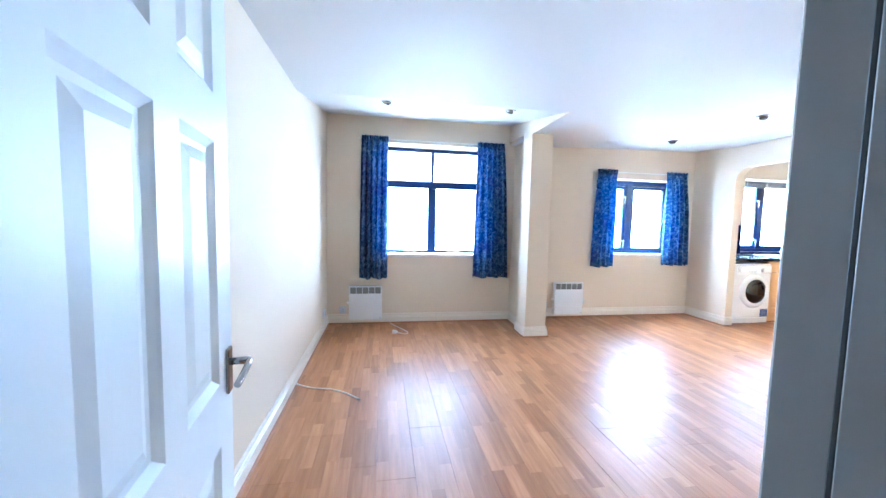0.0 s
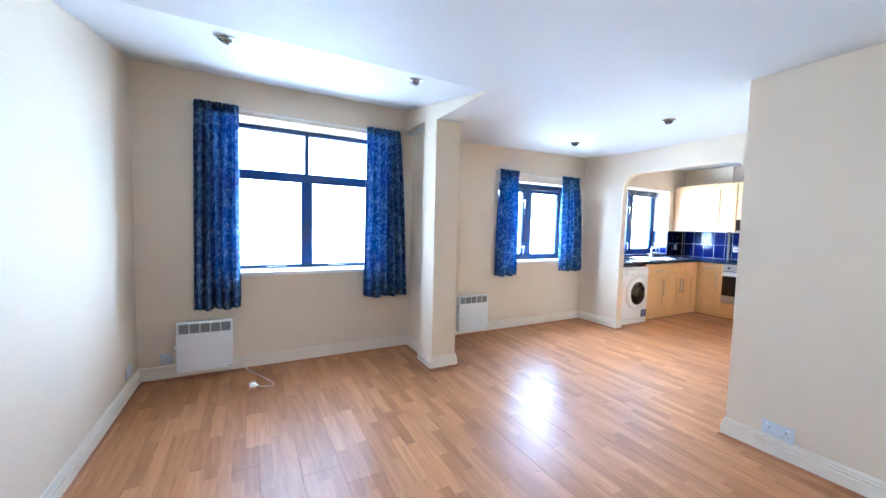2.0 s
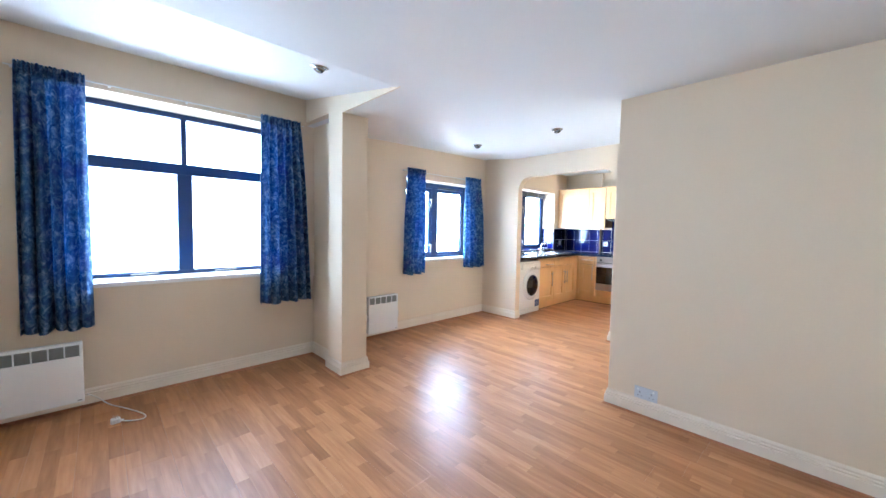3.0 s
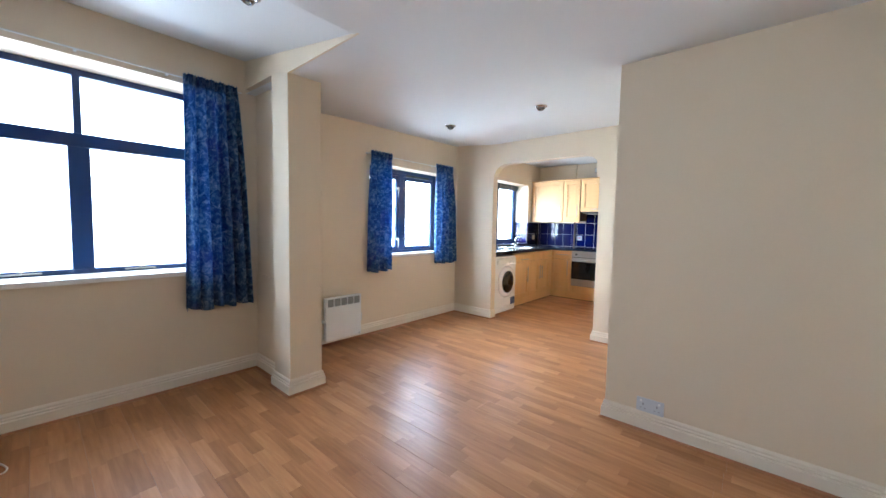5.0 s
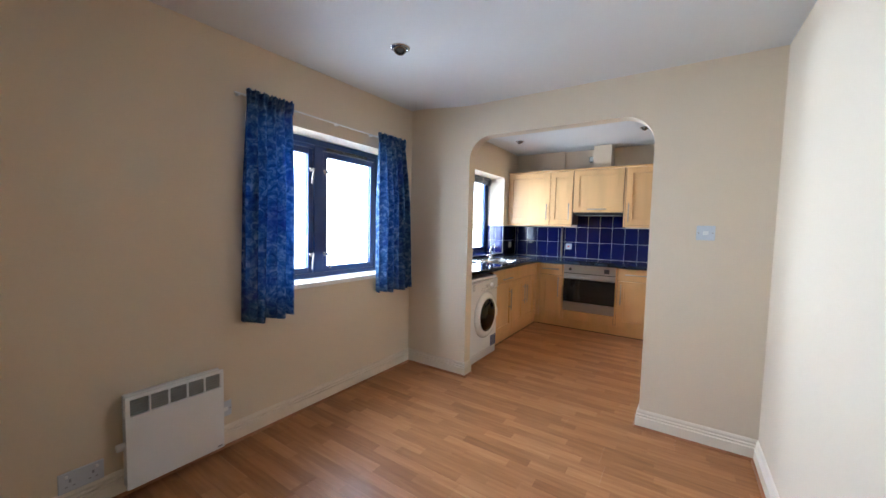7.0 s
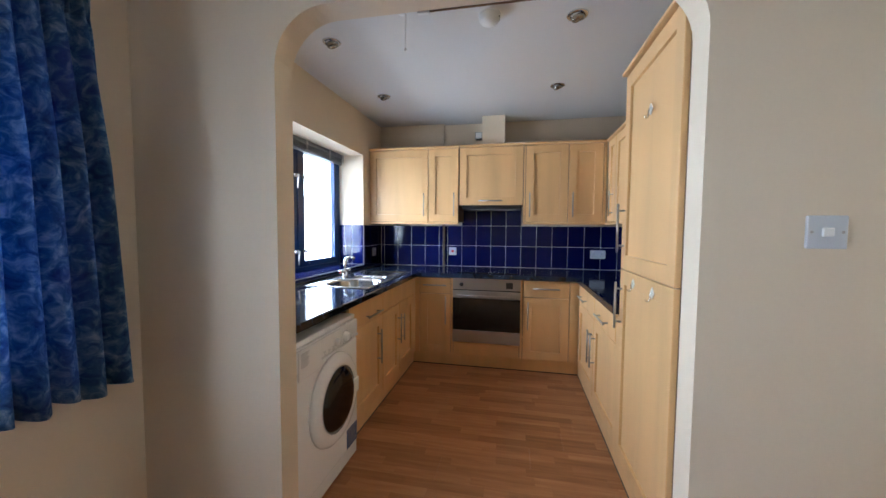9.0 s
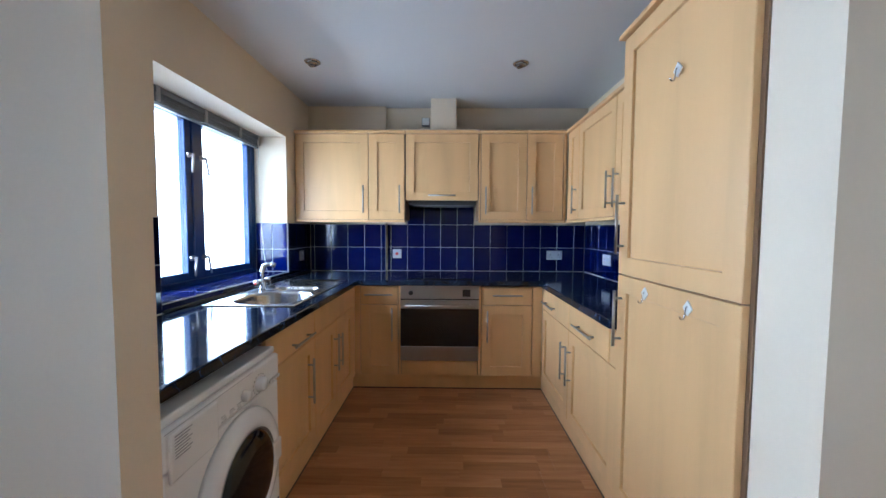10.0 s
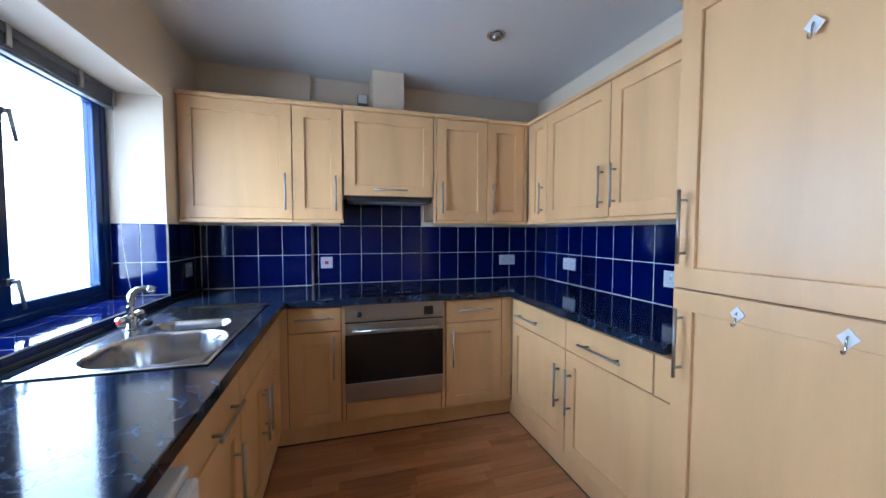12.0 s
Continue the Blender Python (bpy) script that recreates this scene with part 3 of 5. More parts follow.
wk = window("window_3", WIN_K, 5.88, "blue framed two-casement kitchen window")
part("mullion", bar((6.41, 5.876, 0.965), (6.47, 5.948, 1.99)), FRAMEBLUE, wk, "", True)
k1 = sash(wk, 5.865, 6.41, 0.965, 1.99, 5.885, 0.05)
k2 = sash(wk, 6.47, 7.085, 0.965, 1.99, 5.885, 0.05)
for z in (1.73, 1.10):
    cockspur(k1, 6.385, 5.885, z, -1)
    cockspur(k2, 6.495, 5.885, z, 1)

for nm, (x0, x1, z0, z1), y, yw in (("window_sill", WIN_A, 5.72, YA), ("window_sill", WIN_B, 5.72, YW)):
    structure(nm, box((x0 - 0.0, yw - 0.022, z0 - 0.032), (x1 + 0.0, y, z0 + 0.003), 0.006, 2), GLOSS, "white gloss window board", "sill")

# ---- entrance door frame ----
X0, X1 = 0.035, 0.752
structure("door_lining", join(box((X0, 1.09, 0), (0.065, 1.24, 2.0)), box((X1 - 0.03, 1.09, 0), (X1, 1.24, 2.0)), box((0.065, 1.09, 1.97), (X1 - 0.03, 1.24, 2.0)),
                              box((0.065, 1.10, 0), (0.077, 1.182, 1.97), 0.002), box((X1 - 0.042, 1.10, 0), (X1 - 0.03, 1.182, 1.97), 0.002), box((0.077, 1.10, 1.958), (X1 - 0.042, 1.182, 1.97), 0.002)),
          LINING_GREY, "grey door lining with a planted stop", "door frame")
# black strip drawn in place of the shadow gap between stop and lining
structure("door_seal", box((X1 - 0.038, 1.182, 0.0), (X1 - 0.030, 1.189, 1.97), 0.002), BLACK, "black strip for the shadow gap along the door stop", "seal")
architrave = []
for y0, y1 in ((1.240, 1.252), (1.078, 1.09)):
    architrave += [box((-0.03, y0, 0), (0.055, y1, 2.06), 0.003), box((X1 - 0.02, y0, 0), (X1 + 0.065, y1, 2.06), 0.003), box((0.055, y0, 1.975), (X1 - 0.02, y1, 2.06), 0.003)]
structure("door_frame", join(*architrave), GLOSS, "white gloss moulded architrave", "door frame")


def entrance_door():
    """A white six-panel door, opened a little past square; its own x runs from the hinge to the lock edge."""
    W, H, T = 0.70, 1.96, 0.038
    a = math.atan2(1.91 - 1.235, -0.02 - 0.07)
    d = thing("door_1", Matrix.Translation((0.075, 1.225, 0.008)) @ Matrix.Rotation(a, 4, "Z"), "white six-panel door standing open, chrome lever handle", "door", kind="structure")
    holes = []
    for u0, u1 in ((0.125, 0.325), (0.415, 0.60)):
        holes += [(u0, u1, 0.20, 0.74), (u0, u1, 0.885, 1.425), (u0, u1, 1.525, 1.84)]
    us = sorted({0, W, *[h[k] for h in holes for k in (0, 1)]})
    vs = sorted({0, H, *[h[k] for h in holes for k in (2, 3)]})
    part("door_leaf", cells(us, vs, lambda u, v: not in_any(u, v, holes), 0.0, T, "y"), DOORW, d)
    for u0, u1, v0, v1 in holes:
        bm = bmesh.new()
        for side in (0, 1):
            y = [T, T - 0.004, T - 0.011, T - 0.011, T - 0.004] if side else [0, 0.004, 0.011, 0.011, 0.004]
            ins = [0, 0.006, 0.018, 0.030, 0.055]
            rings = [[bm.verts.new(p) for p in ((u0 + i, yy, v0 + i), (u1 - i, yy, v0 + i), (u1 - i, yy, v1 - i), (u0 + i, yy, v1 - i))] for i, yy in zip(ins, y)]
            for r, q in zip(rings, rings[1:]):
                for k in range(4):
                    bm.faces.new((r[k], r[(k + 1) % 4], q[(k + 1) % 4], q[k]))
            bm.faces.new(rings[-1])
        bmesh.ops.recalc_face_normals(bm, faces=bm.faces)
        part("panel", bm, DOORW, d)
    u, z = 0.662, 0.895
    for s in (-1, 1):
        y = 0 if s < 0 else T
        h = part("handle_plate", box((u - 0.017, min(y, y + s * 0.008), z - 0.055), (u + 0.017, max(y, y + s * 0.008), z + 0.055), 0.003, 2), EYE, d, "chrome handle plate")
        part("lever", join(cyl((u, y, z + 0.02), (u, y + s * 0.05, z + 0.02), 0.009), tube([(u, y + s * 0.048, z + 0.02), (u - 0.03, y + s * 0.052, z + 0.022), (u - 0.07, y + s * 0.05, z + 0.014), (u - 0.105, y + s * 0.045, z + 0.004)], 0.008)), EYE, h, "chrome lever")
    part("latch_plate", box((W, T / 2 - 0.011, z - 0.07), (W + 0.002, T / 2 + 0.011, z + 0.07)), STEEL, d)
    for z in (0.2, 1.0, 1.75):
        part("hinge", join(cyl((-0.006, 0.0, z - 0.04), (-0.006, 0.0, z + 0.04), 0.006), box((-0.002, 0.0, z - 0.04), (0.0, T, z + 0.04))), BRASS, d)
    return d


entrance_door()

# ---- the street outside ----
structure("ground", box((-400, 6.0, -4.3), (400, 800, -4.0)), ASPHALT, "grey street far below the windows", "ground")
house = thing("building_across_street", Matrix.Translation((4, 17, -4)), "pale rendered building with small-paned windows and grey roof", "building", kind="structure")
part("wall", box((-22, 16.2, -4), (34, 24, 3.1)), RENDERW, house, "", True)
part("roof", prism([(15.9, 3.1), (24.3, 3.1), (20.1, 5.0)], -22.3, 34.3, "x"), SLATE, house, "grey roof", True)
part("string_course", box((-22, 16.12, 0.72), (34, 16.2, 0.84)), RENDERW, house, "", True)
for k in range(-8, 16):
    for z0, z1 in ((-0.35, 0.4), (1.25, 2.0), (-2.6, -1.6)):
        x = 2.5 + 1.55 * k
        f = part("window", join(box((x - 0.04, 16.15, z0 - 0.04), (x + 0.60, 16.198, z0)), box((x - 0.04, 16.15, z1), (x + 0.60, 16.198, z1 + 0.04)), box((x - 0.04, 16.15, z0), (x, 16.198, z1)), box((x + 0.56, 16.15, z0), (x + 0.60, 16.198, z1)),
                                box((x + 0.265, 16.16, z0), (x + 0.295, 16.198, z1)), box((x, 16.16, (z0 + z1) / 2 - 0.015), (x + 0.265, 16.198, (z0 + z1) / 2 + 0.015)), box((x + 0.295, 16.16, (z0 + z1) / 2 - 0.015), (x + 0.56, 16.198, (z0 + z1) / 2 + 0.015))), GLOSS, house, "", True)
        part("pane", box((x, 16.18, z0), (x + 0.56, 16.199, z1)), FARGLASS, f, "", True)


# ---- living room things ----
def curtain(xt0, xt1, zt, xb0, xb1, zb, yc, seed, folds, label, group):
    """A pencil-pleat curtain: gathered heading above, folds that open out towards the hem."""
    rnd = random.Random(seed)
    nx, nz = 150, 46
    th, tb = [rnd.uniform(-0.6, 0.6) for _ in range(12)], [rnd.uniform(-1, 1) for _ in range(12)]
    c = thing("curtain", Matrix.Translation(((xb0 + xb1) / 2, yc, zb)), label, "curtain", group)

    def wob(u, tab):
        p = u * (len(tab) - 1)
        k = min(int(p), len(tab) - 2)
        f = p - k
        f = f * f * (3 - 2 * f)
        return tab[k] * (1 - f) + tab[k + 1] * f

    def grid(z_hi, z_lo, rows, head):
        bm = bmesh.new()
        cols = []
        for i in range(nx + 1):
            u = i / nx
            col = []
            for j in range(rows + 1):
                z = z_hi + (z_lo - z_hi) * j / rows
                s = min(max((zt - z) / (zt - zb), 0), 1)
                flare = s ** 0.8
                x = (xt0 + (xb0 - xt0) * flare) * (1 - u) + (xt1 + (xb1 - xt1) * flare) * u
                ph = 2 * math.pi * folds * u + 1.3 * wob(u, th) * (0.4 + 0.6 * s)
                amp = 0.013 + 0.042 * min(1, s * 2.5) + 0.020 * s * wob(u, tb)
                y = amp * math.sin(ph) + 0.004 * math.sin(2.3 * ph + seed)
                pleat = max(0, 1 - s / 0.07)
                y += (0.016 if head else 0.008) * pleat * math.sin(2 * math.pi * folds * 3.2 * u + seed)
                x += 0.009 * math.cos(ph) * (0.3 + s)
                zz = z
                if head:
                    zz += 0.006 * math.sin(2 * math.pi * folds * 3.2 * u + seed + 1) * (1 - j / rows)
                if j == rows and not head:
                    zz += 0.010 * math.sin(ph * 0.5) + 0.006 * wob(u, tb)
                col.append(bm.verts.new((x, yc + y - (0.004 if head else 0), zz)))
            cols.append(col)
        for a, b in zip(cols, cols[1:]):
            for j in range(rows):
                bm.faces.new((a[j], a[j + 1], b[j + 1], b[j])).smooth = True
        return bm

    f = part("fabric", grid(zt, zb, nz, False), FABRIC, c, "", True)
    h = part("heading", grid(zt + 0.016, zt - 0.060, 6, True), FABRIC, c, "gathered heading tape", True)
    for ob in (f, h):
        so = ob.modifiers.new("thickness", "SOLIDIFY")
        so.thickness = 0.0025
    return c


curtain(0.10, 0.415, 2.268, 0.075, 0.415, 0.575, 5.375, 3, 5.2, "blue batik-print curtain hanging open beside large window", "living room curtains")
curtain(1.515, 1.868, 2.268, 1.49, 1.955, 0.585, 5.375, 8, 5.6, "blue batik-print curtain hanging open, flared towards the hem", "living room curtains")
curtain(3.235, 3.51, 2.03, 3.20, 3.495, 0.715, 5.455, 5, 5.0, "short blue batik-print curtain beside small window", "living room curtains")
curtain(4.295, 4.63, 2.03, 4.30, 4.705, 0.74, 5.455, 12, 5.4, "short blue batik-print curtain with sun catching its folds", "living room curtains")


def curtain_wire(x0, x1, z, yw):
    c = thing("curtain_rail", Matrix.Translation(((x0 + x1) / 2, yw - 0.03, z)), "thin pale curtain rail fixed above the window", "curtain rail", "living room curtain rails")
    part("rail", box((x0, yw - 0.042, z - 0.005), (x1, yw - 0.034, z + 0.005), 0.002), WHITEP, c, "", True)
    for k in range(5):
        x = x0 + 0.03 + (x1 - x0 - 0.06) * k / 4
        part("bracket", box((x - 0.007, yw - 0.035, z - 0.008), (x + 0.007, yw, z + 0.006), 0.002), WHITEP, c, "", True)


curtain_wire(0.06, 1.91, 2.258, YA)
curtain_wire(3.18, 4.63, 2.018, YW)


def heater(x0, x1, z0, z1, yw, label):
    """A slim electric panel heater on wall brackets."""
    h = thing("panel_heater", Matrix.Translation(((x0 + x1) / 2, yw, z0)), label, "heater", "electric panel heaters")
    yf, yb = yw - 0.115, yw - 0.052
    zc = z1 - 0.095
    n = 5
    us = [x0, x0 + 0.018]
    w = (x1 - x0 - 0.036 - 0.008 * (n - 1)) / n
    slots = []
    for k in range(n):
        a = x0 + 0.018 + k * (w + 0.008)
        slots.append((a, a + w, zc, z1 - 0.018))
    us = sorted({x0, x1, *[s[k] for s in slots for k in (0, 1)]})
    vs = sorted({z0, z1, zc, z1 - 0.018})
    f = part("front_panel", cells(us, vs, lambda u, v: not in_any(u, v, slots), yf, yf + 0.012, "y"), APPLI, h, "", True)
    b = f.modifiers.new("edge", "BEVEL")
    b.width, b.segments, b.limit_method, b.angle_limit = 0.003, 2, "ANGLE", radians(50)
    part("body", join(box((x0 + 0.004, yf + 0.012, z0 + 0.004), (x1 - 0.004, yb, zc - 0.01), 0.003), box((x0 + 0.004, yf + 0.035, zc - 0.012), (x1 - 0.004, yb, z1 - 0.004), 0.003)), APPLI, h, "", True)
    for a, c, d, e in slots:
        g = [box((a, yf + 0.014, d), (c, yf + 0.016, e))]
        for k in range(1, 6):
            z = d + (e - d) * k / 6
            g.append(box((a, yf + 0.006, z - 0.0025), (c, yf + 0.015, z + 0.0025)))
        part("grille", join(*g), GRILLE, h, "grey slotted grille", True)
    part("knob", lathe([(0, 0.03), (0.014, 0.03), (0.017, 0.026), (0.018, 0), (0, 0)], 16, Matrix.Translation((x0 + 0.004, yw - 0.08, z0 + 0.2)) @ Matrix.Rotation(-math.pi / 2, 4, "Y")), WHITEP, h, "white thermostat knob", True)
    part("rating_mark", box((x1 - 0.035, yf - 0.001, z0 + 0.012), (x1 - 0.012, yf + 0.002, z0 + 0.02)), PRINT, h, "", True)
    for x in (x0 + 0.06, x1 - 0.06):
        part("bracket", box((x - 0.012, yb - 0.002, z0 + 0.08), (x + 0.012, yw, z1 - 0.05)), STEEL, h, "", True)


heater(-0.038, 0.357, 0.075, 0.488, YA, "white electric panel heater under the large window")
heater(2.655, 3.07, 0.065, 0.50, YW, "white electric panel heater under the small window")


def plate(name, m, w, h, label, category, kind="socket", red=False, material=None):
    """A moulded wall plate in its own x-z plane, facing -y."""
    p = thing(name, m, label, category, "electric wall plates")
    body = part("faceplate", box((-w / 2, -0.009, -h / 2), (w / 2, 0, h / 2), 0.003, 2), material or PLATE, p)
    if kind == "socket":
        n = 2 if w > 0.11 else 1
        for k in range(n):
            cx = (k - (n - 1) / 2) * w / 2
            part("pin_holes", join(box((cx - 0.004, -0.0098, -0.002), (cx + 0.004, -0.0085, 0.012)), box((cx - 0.016, -0.0098, -0.022), (cx - 0.007, -0.0085, -0.017)), box((cx + 0.007, -0.0098, -0.022), (cx + 0.016, -0.0085, -0.017))), PRINT, body)
            part("rocker", box((cx + (0.012 if n == 2 else -0.006) * (1 if k else -1) - 0.006, -0.013, 0.018), (cx + (0.012 if n == 2 else -0.006) * (1 if k else -1) + 0.006, -0.008, 0.032), 0.002), WHITEP, body)
    else:
        part("rocker", box((-0.014, -0.014, -0.012), (0.014, -0.008, 0.012), 0.003), REDP if red else WHITEP, body, "red rocker" if red else "")
        for s in (-1, 1):
            part("fixing_screw", cyl((s * w * 0.38, -0.0095, 0), (s * w * 0.38, -0.008, 0), 0.004, 10), STEEL, body)
    return p


def facing(x, y, z, rz):
    return pose(x, y, z, 0, 0, rz)


# rz 0 faces -y, -90 faces -x, 90 faces +x, 180 faces +y
plate("wall_socket", facing(3.22, 2.695, 0.163, -90), 0.148, 0.086, "white double socket low on the plain wall", "socket")
plate("wall_socket", facing(2.53, YW, 0.165, 0), 0.146, 0.088, "white double socket above the skirting", "socket")
plate("wall_socket", facing(-0.118, YA, 0.175, 0), 0.088, 0.088, "white single socket above the skirting", "socket")
plate("wall_socket", facing(XL, 5.2, 0.19, 90), 0.146, 0.088, "white double socket on the side wall", "socket")
plate("fused_spur", facing(3.125, YW, 0.22, 0), 0.07, 0.088, "white outlet plate beside the heater", "outlet plate", "switch")
plate("fused_spur", facing(XP0, 3.265, 1.298, -90), 0.092, 0.088, "white switch plate on the archway wall", "switch", "switch")


def downlight(m, label, group):
    """A chrome eyeball downlight, hanging just proud of the ceiling; its own z points up."""
    d = thing("downlight", m, label, "ceiling light", group)
    part("ring", lathe([(0.034, 0.0), (0.036, -0.006), (0.044, -0.009), (0.054, -0.006), (0.057, 0.0), (0.034, 0.0)], 28), CHROME, d, "chrome ring")
    tilt = Matrix.Rotation(radians(22), 4, "Y")
    e = part("eyeball", lathe([(0.035, 0.0), (0.037, -0.010), (0.034, -0.022), (0.028, -0.028), (0.026, -0.024), (0.022, -0.010), (0.0, -0.002)], 24, tilt), EYE, d, "chrome eyeball")
    part("lamp", lathe([(0.022, -0.012), (0.020, -0.019), (0.010, -0.023), (0.0, -0.024)], 20, tilt), BULB, e, "glass reflector lamp")
    return d


G1, G2 = "living room downlights", "kitchen downlights"
tilted = Matrix.Rotation(math.atan(0.27 / 1.525), 4, "X")
dl = downlight(Matrix.Translation((0.384, 4.16, slope_height(4.16))) @ tilted, "chrome eyeball downlight in the rising ceiling", G1)
copy_thing(dl, Matrix.Translation((1.475, 4.12, slope_height(4.12))) @ tilted)
for x, y in ((3.72, 3.735), (3.715, 4.755)):
    downlight(pose(x, y, ceiling_height(x, y), 0, 0, 40), "chrome eyeball downlight in the white ceiling", G1)
for x, y in ((6.72, 5.24), (6.75, 3.80), (5.81, 5.23), (5.80, 3.80)):
    downlight(pose(x, y, 2.44, 0, 0, 130), "chrome eyeball downlight in the kitchen ceiling", G2)

alarm = thing("smoke_alarm", pose(5.708, 4.258, 2.44), "white round smoke alarm on the kitchen ceiling", "smoke alarm")
part("base", lathe([(0, 0), (0.058, 0), (0.058, -0.012), (0, -0.012)], 28), WHITEP, alarm)
part("cover", lathe([(0.054, -0.012), (0.054, -0.030), (0.046, -0.042), (0, -0.044)], 28), WHITEP, alarm)
part("vent_slot", join(*[box((-0.02, -0.0555, -0.022 - 0.005 * k), (0.02, -0.050, -0.020 - 0.005 * k)) for k in range(2)]), BLACK, alarm)
cord = thing("pull_switch", pose(5.57, 4.70, 2.44), "small white ceiling pull switch with a thin cord", "switch")
part("body", lathe([(0, 0), (0.026, 0), (0.026, -0.012), (0.016, -0.03), (0, -0.03)], 20), WHITEP, cord)
part("cord", cyl((0.0, -0.02, -0.03), (0.0, -0.02, -0.20), 0.0012, 6), CABLE, cord)
part("toggle", lathe([(0, 0), (0.005, -0.003), (0.006, -0.018), (0, -0.02)], 10, Matrix.Translation((0, -0.02, -0.20))), WHITEP, cord)
batten = thing("ceiling_batten", pose(5.615, 4.22, 2.44), "thin dark cover strip with white cap on kitchen ceiling", "cover strip")
part("strip", box((-0.006, -0.38, -0.007), (0.006, 0.345, 0.0), 0.002), DARK_MAPLE, batten)
part("end_cap", box((-0.014, 0.345, -0.012), (0.014, 0.41, 0.0), 0.005, 2), WHITEP, batten, "white end cap")

# loose cables on the floor
lead = thing("heater_lead", pose(0.47, 5.40, 0.05), "white heater lead with a plug lying on the floor", "cable")
part("flex", tube([(0.37, 5.39, 0.10), (0.42, 5.385, 0.06), (0.48, 5.34, 0.008), (0.56, 5.20, 0.006), (0.645, 5.02, 0.006), (0.64, 4.95, 0.006), (0.58, 4.965, 0.006), (0.525, 5.0, 0.012)], 0.004), CABLE, lead, "", True)
part("plug", join(box((0.478, 4.985, 0.0), (0.528, 5.03, 0.032), 0.008, 2), cyl((0.52, 5.002, 0.014), (0.54, 4.995, 0.013), 0.008)), WHITEP, lead, "white plug", True)
part("pins", join(box((0.500, 5.0, 0.03), (0.506, 5.004, 0.05)), box((0.490, 5.0, 0.03), (0.494, 5.02, 0.047)), box((0.512, 5.0, 0.03), (0.516, 5.02, 0.047))), BRASS, lead, "brass pins", True)
aerial = thing("aerial_cable", pose(-0.28, 3.75, 0.0), "white aerial cable trailing from the skirting onto the floor", "cable")
part("flex", tube([(-0.288, 3.76, 0.03), (-0.26, 3.752, 0.012), (-0.15, 3.70, 0.006), (-0.04, 3.67, 0.006), (0.06, 3.62, 0.006), (0.15, 3.54, 0.006), (0.19, 3.49, 0.007)], 0.0045), CABLE, aerial, "", True)
part("connector", cyl((0.185, 3.497, 0.008), (0.207, 3.47, 0.009), 0.0075, 12), STEEL, aerial, "metal aerial plug", True)


BEFORE_KITCHEN = set(scene.objects)


# ---- kitchen units: each has its own frame; x along the front, -y out of it ----
def run_pose(side, a, z=0.0):
    """side: the run; a: where its left end lies (as seen from the room)."""
    return {"left": pose(a, 5.03, z), "back": pose(7.0, a, z, 0, 0, -90), "right": pose(a, 3.55, z, 0, 0, 180),
            "wall_back": pose(7.27, a, z, 0, 0, -90), "wall_right": pose(a, 3.29, z, 0, 0, 180), "tall": pose(a, 3.555, z, 0, 0, 180)}[side]


def shaker_bm(u0, u1, z0, z1, s=0.072, t=0.02):
    """A framed door: stiles and rails round a sunk panel with a small step."""
    s = min(s, (u1 - u0) * 0.28, (z1 - z0) * 0.34)
    bm = bmesh.new()
    rings = []
    for inset, y in ((0, t), (0, 0.002), (0.002, 0), (s - 0.002, 0), (s, 0.002), (s + 0.001, 0.012), (s + 0.008, 0.0115)):
        rings.append([bm.verts.new(p) for p in ((u0 + inset, y, z0 + inset), (u1 - inset, y, z0 + inset), (u1 - inset, y, z1 - inset), (u0 + inset, y, z1 - inset))])
    for a, b in zip(rings, rings[1:]):
        for k in range(4):
            bm.faces.new((a[k], a[(k + 1) % 4], b[(k + 1) % 4], b[k]))
    bm.faces.new(rings[0])
    bm.faces.new(rings[-1])
    bmesh.ops.recalc_face_normals(bm, faces=bm.faces)
    return bm


def bar_handle(parent, u, z, length, upright):
    e = length / 2
    if upright:
        bm = join(cyl((u, -0.032, z - e), (u, -0.032, z + e), 0.006, 12), *[cyl((u, 0, z + k), (u, -0.032, z + k), 0.005, 10) for k in (-e * 0.72, e * 0.72)])
    else:
        bm = join(cyl((u - e, -0.032, z), (u + e, -0.032, z), 0.006, 12), *[cyl((u + k, 0, z), (u + k, -0.032, z), 0.005, 10) for k in (-e * 0.72, e * 0.72)])
    part("handle", bm, STEEL, parent, "brushed steel bar handle")


def cabinet(name, m, width, z0, z1, depth, fronts, label, group, carcass=None):
    """fronts: (kind, u0, u1, z0, z1, handle) with handle (u, z, length, upright) or None."""
    c = thing(name, m, label, "cabinet", group)
    # carcass darker than its fronts, so the gaps between them look shaded
    part("carcass", carcass or box((0, 0.0205, z0), (width, depth, z1)), DARK_MAPLE, c)
    for kind, u0, u1, a, b, handle in fronts:
        g = 0.0028
        if kind == "door":
            d = part("door", shaker_bm(u0 + g, u1 - g, a + g, b - g), MAPLE, c)
        elif kind == "drawer":
            d = part("drawer_front", box((u0 + g, 0, a + g), (u1 - g, 0.02, b - g), 0.002, 2), MAPLE, c)
        else:
            d = part("filler_strip", box((u0 + g, 0.002, a), (u1 - g, 0.02, b), 0.001), MAPLE, c)
        if handle:
            bar_handle(d, *handle)
    return c


